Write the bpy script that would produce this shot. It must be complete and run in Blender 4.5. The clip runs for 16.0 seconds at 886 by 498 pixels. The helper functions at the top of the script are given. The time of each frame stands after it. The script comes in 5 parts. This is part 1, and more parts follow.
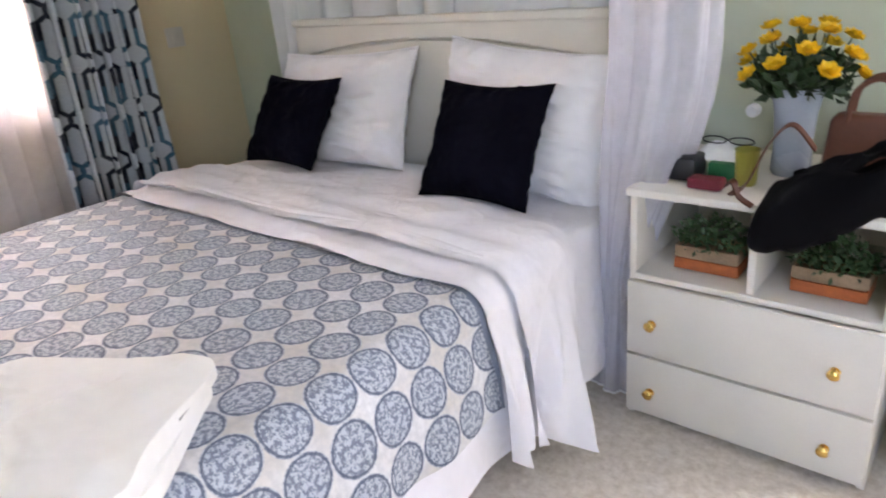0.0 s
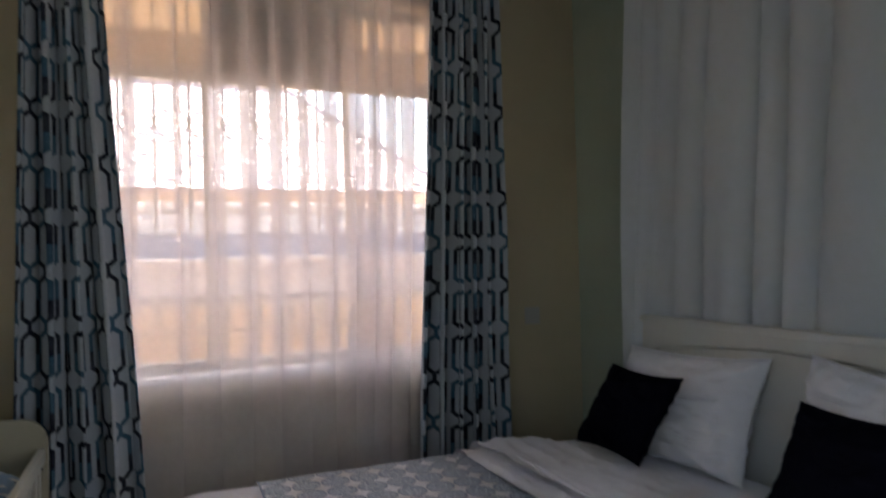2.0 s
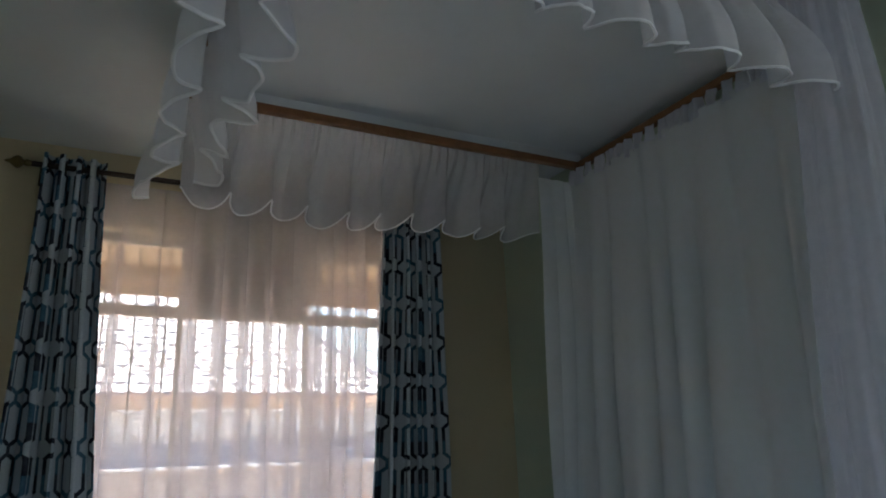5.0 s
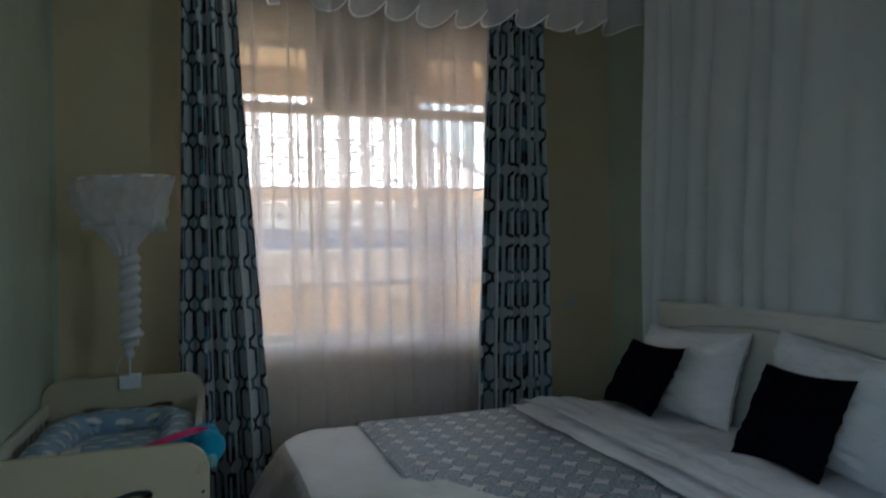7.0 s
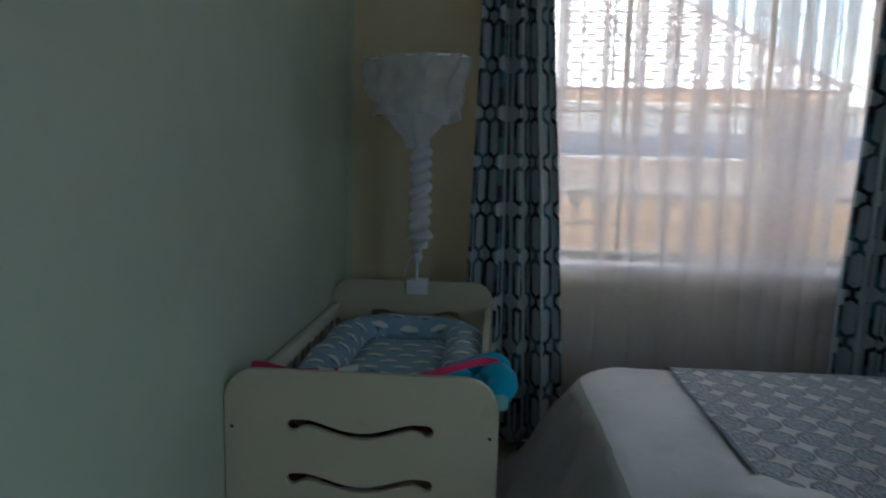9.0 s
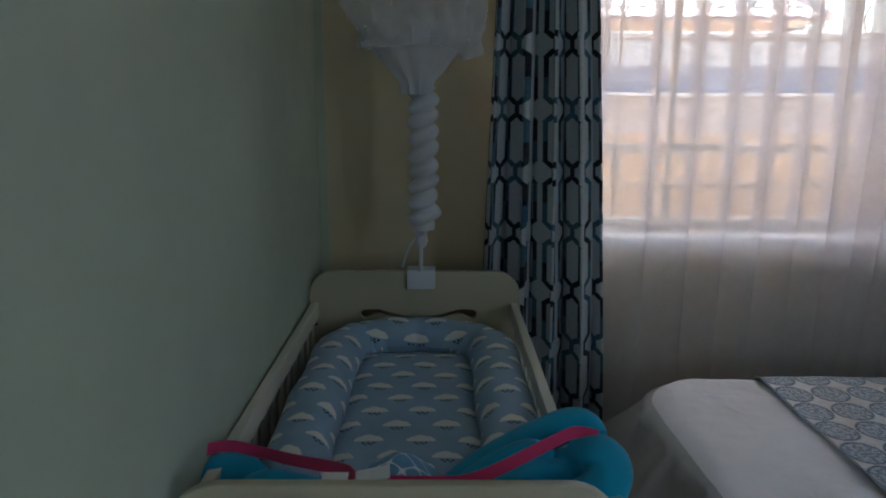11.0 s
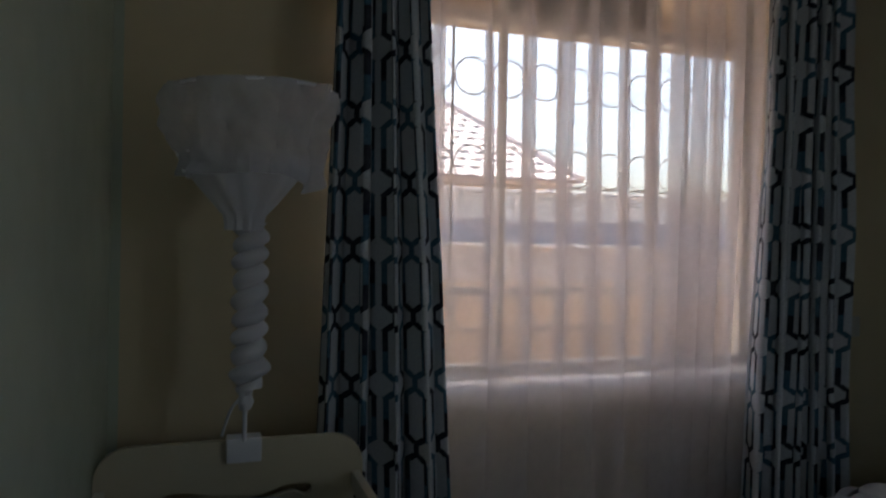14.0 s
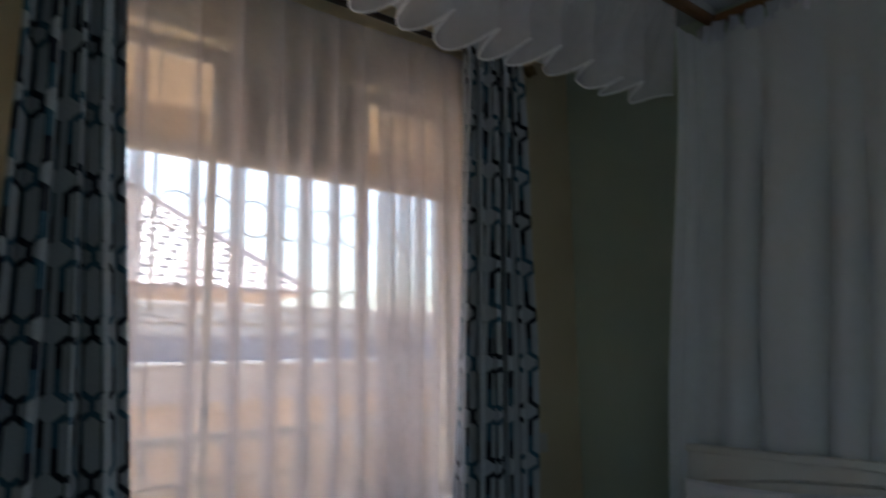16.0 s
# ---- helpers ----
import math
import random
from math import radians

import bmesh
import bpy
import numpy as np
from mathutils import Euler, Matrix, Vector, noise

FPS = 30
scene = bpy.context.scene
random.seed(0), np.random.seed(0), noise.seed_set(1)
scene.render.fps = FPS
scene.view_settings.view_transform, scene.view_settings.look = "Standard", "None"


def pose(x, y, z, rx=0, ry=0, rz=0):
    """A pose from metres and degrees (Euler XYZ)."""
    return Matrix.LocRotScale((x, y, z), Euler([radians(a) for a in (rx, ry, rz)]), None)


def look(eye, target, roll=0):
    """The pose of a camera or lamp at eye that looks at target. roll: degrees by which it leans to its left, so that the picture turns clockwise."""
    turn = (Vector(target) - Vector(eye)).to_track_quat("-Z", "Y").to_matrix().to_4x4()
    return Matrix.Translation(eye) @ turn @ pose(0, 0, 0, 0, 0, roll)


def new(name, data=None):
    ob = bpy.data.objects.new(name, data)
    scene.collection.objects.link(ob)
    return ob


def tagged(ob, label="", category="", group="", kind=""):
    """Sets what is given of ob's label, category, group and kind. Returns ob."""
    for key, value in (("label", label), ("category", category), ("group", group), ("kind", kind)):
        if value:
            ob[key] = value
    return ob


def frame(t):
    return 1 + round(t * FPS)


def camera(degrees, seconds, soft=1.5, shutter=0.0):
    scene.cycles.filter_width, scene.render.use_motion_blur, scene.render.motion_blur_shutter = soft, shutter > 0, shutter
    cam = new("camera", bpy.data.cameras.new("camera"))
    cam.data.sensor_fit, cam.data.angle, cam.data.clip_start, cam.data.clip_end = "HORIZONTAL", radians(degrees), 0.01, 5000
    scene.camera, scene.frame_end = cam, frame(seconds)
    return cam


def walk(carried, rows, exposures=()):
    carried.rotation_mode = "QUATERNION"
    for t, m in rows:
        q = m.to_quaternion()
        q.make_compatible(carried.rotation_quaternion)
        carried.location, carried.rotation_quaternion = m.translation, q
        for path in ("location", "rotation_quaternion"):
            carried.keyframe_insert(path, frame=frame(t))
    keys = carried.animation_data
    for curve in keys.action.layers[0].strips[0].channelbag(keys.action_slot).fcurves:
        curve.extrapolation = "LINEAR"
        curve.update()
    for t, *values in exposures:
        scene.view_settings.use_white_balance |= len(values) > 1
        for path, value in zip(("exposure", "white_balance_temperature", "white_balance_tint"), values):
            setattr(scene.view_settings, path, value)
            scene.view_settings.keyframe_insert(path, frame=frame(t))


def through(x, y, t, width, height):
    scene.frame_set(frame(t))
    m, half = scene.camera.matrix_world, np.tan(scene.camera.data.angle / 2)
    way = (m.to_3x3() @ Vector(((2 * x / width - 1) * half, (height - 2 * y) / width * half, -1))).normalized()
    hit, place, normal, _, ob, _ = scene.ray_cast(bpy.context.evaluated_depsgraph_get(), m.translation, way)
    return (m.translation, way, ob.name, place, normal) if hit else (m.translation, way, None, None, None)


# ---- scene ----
cam = camera(65.5, 16.0, soft=1.8, shutter=0.4)
PATH = [
    (0, (-0.308, 0.134, 1.238), (-1.539, 1.511, 0.472), -5.8),
    (0.5, (-0.292, 0.126, 1.275), (-1.691, 1.366, 0.563), -5.3),
    (1, (-0.314, 0.103, 1.265), (-1.914, 1.198, 0.773), -2.8),
    (1.5, (-0.31, 0.061, 1.33), (-2.043, 1.021, 1.057), 0.1),
    (2, (-0.268, 0.081, 1.345), (-2.112, 0.854, 1.37), -1.4),
    (2.5, (-0.252, 0.01, 1.411), (-2.117, 0.701, 1.624), -2.0),
    (3, (-0.232, -0.027, 1.438), (-2.09, 0.646, 1.751), -2.3),
    (3.5, (-0.243, -0.101, 1.467), (-2.055, 0.629, 1.895), -1.6),
    (4, (-0.132, -0.049, 1.51), (-1.866, 0.809, 2.018), -1.8),
    (4.2, (-0.084, -0.02, 1.488), (-1.775, 0.852, 2.105), -1.2),
    (6.5, (0.441, -0.246, 1.448), (-1.388, 0.533, 1.663), -4.1),
    (7, (0.433, -0.245, 1.371), (-1.461, 0.396, 1.373), -1.2),
    (7.5, (0.397, -0.265, 1.338), (-1.517, 0.306, 1.238), -0.9),
    (8, (0.274, -0.291, 1.318), (-1.688, 0.043, 1.125), 0.4),
    (8.5, (0.098, -0.291, 1.329), (-1.871, -0.132, 1.017), -1.4),
    (9, (-0.177, -0.286, 1.338), (-2.154, -0.432, 1.076), 1.3),
    (9.5, (-0.313, -0.276, 1.355), (-2.278, -0.538, 1.083), 1.5),
    (9.7, (-0.399, -0.295, 1.375), (-2.368, -0.487, 1.084), 0.7),
    (11.8, (-1.083, -0.648, 1.37), (-3.018, -0.548, 0.874), -1.6),
    (12, (-1.106, -0.658, 1.351), (-3.022, -0.544, 0.791), -3.5),
    (12.5, (-1.168, -0.722, 1.322), (-3.031, -0.567, 0.610), -2.0),
    (13, (-1.177, -0.71, 1.342), (-3.068, -0.412, 0.764), -1.1),
    (13.5, (-1.183, -0.717, 1.301), (-3.101, -0.197, 1.074), 0.6),
    (14, (-1.163, -0.701, 1.336), (-3.059, -0.064, 1.334), 1.0),
    (14.5, (-1.156, -0.703, 1.377), (-2.99, 0.083, 1.507), 0.9),
    (15, (-1.128, -0.698, 1.443), (-2.911, 0.158, 1.742), -0.5),
    (15.5, (-1.111, -0.68, 1.468), (-2.806, 0.303, 1.867), -0.3),
    (16, (-1.124, -0.621, 1.461), (-2.634, 0.657, 1.758), -0.7),
]
EXPOSURES = [(t, stops, kelvin, tint) for t, stops, kelvin, tint in (
    (0.0, 4.82, 6850, 22), (1.0, 4.42, 6750, 20), (1.5, 3.72, 6550, 18), (2.0, 2.74, 6250, 16), (2.5, 2.30, 6000, 12), (3.0, 2.20, 5750, 9), (4.0, 2.45, 5700, 7),
    (6.5, 2.34, 5750, 6), (7.5, 2.45, 5500, -4), (8.5, 2.42, 5420, -2), (9.5, 2.27, 5450, 4), (11.8, 3.35, 5950, 12), (12.0, 3.68, 6050, 14), (12.5, 4.68, 6350, 15),
    (13.0, 4.38, 6300, 15), (13.5, 3.08, 6050, 11), (14.0, 1.68, 6150, 13), (14.5, 1.92, 6100, 13), (15.0, 1.86, 6000, 12), (16.0, 2.03, 5700, 9))]
walk(cam, [(t, look(eye, target, roll)) for t, eye, target, roll in PATH], EXPOSURES)

# ---- daylight ----
YL = -0.982
SUN_EL, SUN_AZ = 60.0, 165.0
world = bpy.data.worlds.new("world")
scene.world = world
world.use_nodes = True
sky = world.node_tree.nodes.new("ShaderNodeTexSky")
sky.sky_type, sky.sun_disc = "NISHITA", False
sky.dust_density, sky.air_density = 4.5, 1.0
sky.sun_elevation, sky.sun_rotation = radians(SUN_EL), radians(90 - SUN_AZ)
world.node_tree.links.new(sky.outputs[0], world.node_tree.nodes["Background"].inputs[0])
world.node_tree.nodes["Background"].inputs[1].default_value = 0.147
sun = new("sun", bpy.data.lights.new("sun", "SUN"))
sun.data.energy, sun.data.angle, sun.data.color = 4.6, radians(0.5), (1.0, 0.95, 0.88)
sun_to = Vector((math.cos(radians(SUN_AZ)) * math.cos(radians(SUN_EL)), math.sin(radians(SUN_AZ)) * math.cos(radians(SUN_EL)), math.sin(radians(SUN_EL))))
sun.matrix_world = look(sun_to * 20, (0, 0, 0))
# fill lamps in two unseen windows, added to brighten the room from behind the camera
for wy, ty, watts in ((2.26, 0.0, 1.9), (YL - 0.09, 1.0, 0.22)):
    lamp = new("near_window_light", bpy.data.lights.new("near_window_light", "AREA"))
    lamp.data.shape, lamp.data.size, lamp.data.size_y, lamp.data.energy, lamp.data.color = "RECTANGLE", 0.9, 1.3, watts, (0.97, 0.96, 1.0)
    lamp.matrix_world = look((0.65, wy, 1.6), (0.65, ty, 1.6))
# ---- materials ----
class Net:
    """Short hand for node trees."""

    def __init__(self, name):
        self.mat = bpy.data.materials.new(name)
        self.mat.use_nodes = True
        self.t = self.mat.node_tree
        self.bsdf = self.t.nodes["Principled BSDF"]
        self.out = self.t.nodes["Material Output"]

    def node(self, kind, **kw):
        n = self.t.nodes.new(kind)
        for k, v in kw.items():
            setattr(n, k, v)
        return n

    def put(self, sock, v):
        if isinstance(v, bpy.types.NodeSocket):
            self.t.links.new(v, sock)
        elif isinstance(v, tuple) and len(v) == 3 and sock.type == "RGBA":
            sock.default_value = (*v, 1)
        else:
            sock.default_value = v

    def m(self, op, a, b=0.0, c=0.0):
        n = self.node("ShaderNodeMath", operation=op)
        for i, v in enumerate((a, b, c)):
            self.put(n.inputs[i], v)
        return n.outputs[0]

    def coords(self, which="Object"):
        return self.node("ShaderNodeTexCoord").outputs[which]

    def xyz(self, v):
        n = self.node("ShaderNodeSeparateXYZ")
        self.put(n.inputs[0], v)
        return n.outputs

    def noise(self, v, scale, detail=4.0, rough=0.6):
        n = self.node("ShaderNodeTexNoise")
        self.put(n.inputs["Vector"], v)
        n.inputs["Scale"].default_value, n.inputs["Detail"].default_value, n.inputs["Roughness"].default_value = scale, detail, rough
        return n.outputs[0]

    def ramp(self, f, lo, hi, a=0.0, b=1.0):
        n = self.node("ShaderNodeMapRange")
        self.put(n.inputs[0], f)
        for i, v in enumerate((lo, hi, a, b)):
            n.inputs[i + 1].default_value = v
        return n.outputs[0]

    def mix(self, f, a, b):
        n = self.node("ShaderNodeMix", data_type="RGBA")
        self.put(n.inputs[0], f)
        self.put(n.inputs[6], a)
        self.put(n.inputs[7], b)
        return n.outputs[2]

    def bump(self, f, strength, dist):
        n = self.node("ShaderNodeBump")
        n.inputs["Strength"].default_value, n.inputs["Distance"].default_value = strength, dist
        self.put(n.inputs["Height"], f)
        self.put(self.bsdf.inputs["Normal"], n.outputs[0])
        return n.outputs[0]

    def base(self, c, rough=0.6, metal=0.0, spec=0.5):
        self.put(self.bsdf.inputs["Base Color"], c)
        self.put(self.bsdf.inputs["Roughness"], rough)
        self.bsdf.inputs["Metallic"].default_value = metal
        self.bsdf.inputs["Specular IOR Level"].default_value = spec
        return self


def tint(c, k):
    return tuple(min(1.0, max(0.0, x * k)) for x in c)


def plain(name, c, rough=0.6, metal=0.0, vary=0.12, scale=6.0, grain=150.0, bump=0.15, spec=0.5, which="Object", depth=0.002):
    n = Net(name)
    v = n.coords(which)
    big, fine = n.noise(v, scale), n.noise(v, grain, 3.0)
    f = n.m("ADD", n.m("MULTIPLY", big, 0.65), n.m("MULTIPLY", fine, 0.35))
    n.base(n.mix(n.ramp(f, 0.3, 0.7), tint(c, 1 - vary), tint(c, 1 + vary)), n.ramp(big, 0.3, 0.7, max(0.03, rough - 0.08), min(1.0, rough + 0.08)), metal, spec)
    n.bump(fine, bump, depth)
    return n.mat


def painted_wall(name, c):
    """Emulsion on plaster: roller stipple, faint trowel waves, scuffs."""
    n = Net(name)
    v = n.coords()
    big, mid, fine = n.noise(v, 1.3, 5.0), n.noise(v, 9.0, 5.0), n.noise(v, 240.0, 2.0)
    col = n.mix(n.ramp(big, 0.3, 0.7), tint(c, 0.93), tint(c, 1.05))
    col = n.mix(n.m("MULTIPLY", n.ramp(mid, 0.58, 0.8), 0.25), col, tint(c, 0.82))
    n.base(col, n.ramp(mid, 0.3, 0.7, 0.42, 0.6))
    n.bump(n.m("ADD", n.m("MULTIPLY", big, 3.0), n.m("ADD", n.m("MULTIPLY", mid, 0.6), n.m("MULTIPLY", fine, 0.15))), 0.25, 0.006)
    return n.mat


def fabric(name, c, weave=900.0, vary=0.06, rough=0.85, sheen=0.2, crease=0.25, spec=0.25):
    n = Net(name)
    v = n.coords()
    big = n.noise(v, 4.0, 5.0)
    mid = n.m("SUBTRACT", 1.0, n.m("ABSOLUTE", n.m("MULTIPLY", n.m("SUBTRACT", n.noise(v, 5.5, 3.0, 0.5), 0.5), 3.0)))
    col = n.mix(n.ramp(big, 0.3, 0.7), tint(c, 1 - vary), tint(c, 1 + vary))
    n.base(col, rough, 0.0, spec)
    n.bsdf.inputs["Sheen Weight"].default_value = sheen
    fine = n.noise(v, weave, 2.0)
    n.bump(n.m("ADD", n.m("MULTIPLY", mid, crease * 4), n.m("MULTIPLY", fine, 0.06)), 0.5, 0.010)
    return n.mat


def thin_cloth(name, c, clear, through, shine=0.0):
    """Gauze: part of the light passes straight, part is scattered through."""
    n = Net(name)
    v = n.coords()
    f = n.noise(v, 30.0, 4.0)
    col = n.mix(n.ramp(f, 0.3, 0.7), tint(c, 0.94), tint(c, 1.03))
    dif, tra, cle = n.node("ShaderNodeBsdfDiffuse"), n.node("ShaderNodeBsdfTranslucent"), n.node("ShaderNodeBsdfTransparent")
    n.put(dif.inputs[0], col)
    n.put(tra.inputs[0], col)
    a, b = n.node("ShaderNodeMixShader"), n.node("ShaderNodeMixShader")
    a.inputs[0].default_value = through
    n.t.links.new(dif.outputs[0], a.inputs[1])
    n.t.links.new(tra.outputs[0], a.inputs[2])
    n.put(b.inputs[0], n.ramp(f, 0.25, 0.75, clear - 0.06, clear + 0.06))
    n.t.links.new(a.outputs[0], b.inputs[1])
    n.t.links.new(cle.outputs[0], b.inputs[2])
    last = b
    if shine > 0.0:
        glo, last = n.node("ShaderNodeBsdfGlossy"), n.node("ShaderNodeMixShader")
        glo.inputs["Roughness"].default_value = 0.32
        last.inputs[0].default_value = shine
        n.t.links.new(b.outputs[0], last.inputs[1])
        n.t.links.new(glo.outputs[0], last.inputs[2])
    n.t.links.new(last.outputs[0], n.out.inputs[0])
    return n.mat


def trellis_cloth():
    """Light cotton with interlaced chains of long hexagons, navy and teal by turns."""
    n = Net("trellis_curtain_cloth")
    x, y, _ = n.xyz(n.coords("UV"))
    S, P = 0.124, 0.205
    cell = n.m("ABSOLUTE", n.m("SUBTRACT", n.m("FRACT", n.m("DIVIDE", x, S)), 0.5))
    tri = n.m("ABSOLUTE", n.m("SUBTRACT", n.m("FRACT", n.m("DIVIDE", y, P)), 0.5))
    wave = n.m("MINIMUM", n.m("MAXIMUM", n.m("MULTIPLY", n.m("SUBTRACT", tri, 0.07), 2.5), 0.0), 0.315)
    slant = n.m("MULTIPLY", n.m("GREATER_THAN", wave, 0.001), n.m("LESS_THAN", wave, 0.314))
    line = n.ramp(n.m("SUBTRACT", n.m("ABSOLUTE", n.m("SUBTRACT", cell, wave)), n.m("MULTIPLY", slant, 0.055)), 0.078, 0.098, 1.0, 0.0)
    odd = n.m("MODULO", n.m("ABSOLUTE", n.m("ADD", n.m("FLOOR", n.m("DIVIDE", y, P)), n.m("FLOOR", n.m("DIVIDE", x, S)))), 2.0)
    grain = n.noise(n.coords("UV"), 120.0, 3.0)
    worn = n.ramp(n.noise(n.coords("UV"), 14.0, 4.0), 0.35, 0.65, 0.92, 1.0)
    col = n.mix(n.ramp(grain, 0.3, 0.7), (0.48, 0.52, 0.56), (0.60, 0.64, 0.67))
    teal = n.mix(n.ramp(grain, 0.3, 0.7), (0.035, 0.10, 0.16), (0.07, 0.17, 0.25))
    ink = n.mix(odd, (0.008, 0.012, 0.026), teal)
    col = n.mix(n.m("MULTIPLY", line, worn), col, ink)
    n.base(col, 0.75, 0.0, 0.15)
    n.bsdf.inputs["Sheen Weight"].default_value = 0.0
    n.bump(n.noise(n.coords("UV"), 700.0, 2.0), 0.2, 0.002)
    return n.mat


def medallion_cloth():
    """Woven runner: staggered round medallions in slate blue on oyster white."""
    n = Net("medallion_runner_cloth")
    uv = n.coords("UV")
    x, y, _ = n.xyz(uv)
    A, B = 0.110, 0.106
    fx = n.m("SUBTRACT", n.m("FRACT", n.m("DIVIDE", x, A)), 0.5)
    fy = n.m("SUBTRACT", n.m("FRACT", n.m("DIVIDE", y, B)), 0.5)
    r = n.m("SQRT", n.m("ADD", n.m("POWER", fx, 2.0), n.m("POWER", fy, 2.0)))
    disc = n.ramp(r, 0.48, 0.505, 1.0, 0.0)
    ring = n.m("MULTIPLY", n.ramp(n.m("ABSOLUTE", n.m("SUBTRACT", r, 0.45)), 0.015, 0.03, 1.0, 0.0), 1.0)
    fig = n.noise(uv, 95.0, 3.0, 0.7)
    figure = n.ramp(fig, 0.46, 0.54)
    # medallion blues are lightened, some of the window's glare is in the colour
    inner = n.mix(figure, (0.17, 0.20, 0.26), (0.47, 0.51, 0.56))
    inner = n.mix(n.m("MULTIPLY", ring, 0.8), inner, (0.06, 0.08, 0.13))
    ground = n.mix(n.ramp(n.noise(uv, 4.0), 0.4, 0.6), (0.60, 0.57, 0.52), (0.74, 0.74, 0.74))
    gap = n.ramp(n.noise(uv, 60.0), 0.4, 0.6)
    ground = n.mix(n.m("MULTIPLY", gap, 0.3), ground, (0.36, 0.38, 0.40))
    n.base(n.mix(disc, ground, inner), 0.62, 0.0, 0.4)
    n.bsdf.inputs["Sheen Weight"].default_value = 0.15
    n.bump(n.m("ADD", n.m("MULTIPLY", fig, 0.6), n.m("MULTIPLY", disc, 0.4)), 0.3, 0.002)
    return n.mat


def cloud_cloth():
    """Soft blue jersey with small white rain clouds and dark drops."""
    n = Net("cloud_print_cloth")
    uv = n.coords("UV")
    x, y, _ = n.xyz(uv)
    A, B = 0.118, 0.074
    row = n.m("FLOOR", n.m("DIVIDE", y, B))
    odd = n.m("MULTIPLY", n.m("MODULO", n.m("ABSOLUTE", row), 2.0), 0.5)
    col = n.m("ADD", n.m("DIVIDE", x, A), odd)
    fx = n.m("MULTIPLY", n.m("SUBTRACT", n.m("FRACT", col), 0.5), A)
    fy = n.m("MULTIPLY", n.m("SUBTRACT", n.m("FRACT", n.m("DIVIDE", y, B)), 0.5), B)

    def blob(cx, cy, rad, sy=1.0):
        dx, dy = n.m("SUBTRACT", fx, cx), n.m("MULTIPLY", n.m("SUBTRACT", fy, cy), sy)
        return n.m("SUBTRACT", n.m("SQRT", n.m("ADD", n.m("POWER", dx, 2.0), n.m("POWER", dy, 2.0))), rad)
    puffs = blob(-0.002, 0.014, 0.0175)
    for c in ((-0.016, 0.010, 0.0135), (0.015, 0.011, 0.0140), (0.025, 0.006, 0.0085), (-0.025, 0.006, 0.0085)):
        puffs = n.m("MINIMUM", puffs, blob(*c))
    puffs = n.m("MAXIMUM", puffs, n.m("SUBTRACT", 0.001, fy))
    drops = blob(-0.012, -0.007, 0.0034)
    for c in ((0.0, -0.007, 0.0034), (0.012, -0.007, 0.0034), (-0.006, -0.014, 0.0030), (0.006, -0.014, 0.0030)):
        drops = n.m("MINIMUM", drops, blob(*c))
    big = n.noise(uv, 7.0, 4.0)
    blue = n.mix(n.ramp(big, 0.3, 0.7), (0.27, 0.40, 0.55), (0.35, 0.49, 0.64))
    c1 = n.mix(n.ramp(puffs, -0.0006, 0.0006, 1.0, 0.0), blue, (0.78, 0.78, 0.74))
    c2 = n.mix(n.ramp(drops, -0.0005, 0.0005, 1.0, 0.0), c1, (0.01, 0.012, 0.02))
    n.base(c2, 0.85, 0.0, 0.2)
    n.bsdf.inputs["Sheen Weight"].default_value = 0.15
    n.bump(n.noise(n.coords(), 26.0, 5.0), 0.35, 0.006)
    return n.mat


def lattice_cloth():
    """Pale blue cotton with a white quatrefoil lattice."""
    n = Net("lattice_print_cloth")
    x, y, _ = n.xyz(n.coords())
    S = 0.05
    a = n.m("SINE", n.m("MULTIPLY", x, 6.2832 / S))
    b = n.m("SINE", n.m("MULTIPLY", y, 6.2832 / S))
    line = n.ramp(n.m("ABSOLUTE", n.m("ADD", a, b)), 0.12, 0.25, 1.0, 0.0)
    n.base(n.mix(line, (0.16, 0.34, 0.55), (0.7, 0.75, 0.8)), 0.85)
    return n.mat


def patched_blanket():
    n = Net("patched_blanket_cloth")
    v = n.coords()
    c = n.node("ShaderNodeTexVoronoi", distance="CHEBYCHEV")
    n.put(c.inputs["Vector"], v)
    c.inputs["Scale"].default_value = 14.0
    hue = n.xyz(c.outputs["Color"])
    col = n.mix(n.ramp(hue[0], 0.35, 0.4), (0.12, 0.03, 0.02), (0.35, 0.25, 0.17))
    col = n.mix(n.ramp(hue[1], 0.7, 0.74), col, (0.3, 0.03, 0.03))
    n.base(col, 0.9)
    n.bump(n.noise(v, 40.0), 0.4, 0.004)
    return n.mat


def floor_tile():
    n = Net("mottled_floor")
    v = n.coords()
    f, g = n.noise(v, 3.0, 6.0), n.noise(v, 34.0, 6.0, 0.7)
    col = n.mix(n.ramp(g, 0.35, 0.65), (0.56, 0.49, 0.41), (0.80, 0.74, 0.66))
    col = n.mix(n.ramp(f, 0.4, 0.7, 0.0, 0.4), col, (0.62, 0.56, 0.47))
    n.base(col, n.ramp(g, 0.3, 0.7, 0.5, 0.75))
    n.bump(g, 0.5, 0.006)
    return n.mat


def roof_tile():
    n = Net("sunlit_clay_tile")
    v = n.coords()
    rnd = n.node("ShaderNodeNewGeometry").outputs["Random Per Island"]
    f = n.noise(v, 3.0)
    # clay lightened to pinkish white, strong sun put into the tile colour
    n.base(n.mix(rnd, (0.66, 0.53, 0.49), (0.78, 0.67, 0.63)), n.ramp(f, 0.3, 0.7, 0.7, 0.9))
    return n.mat


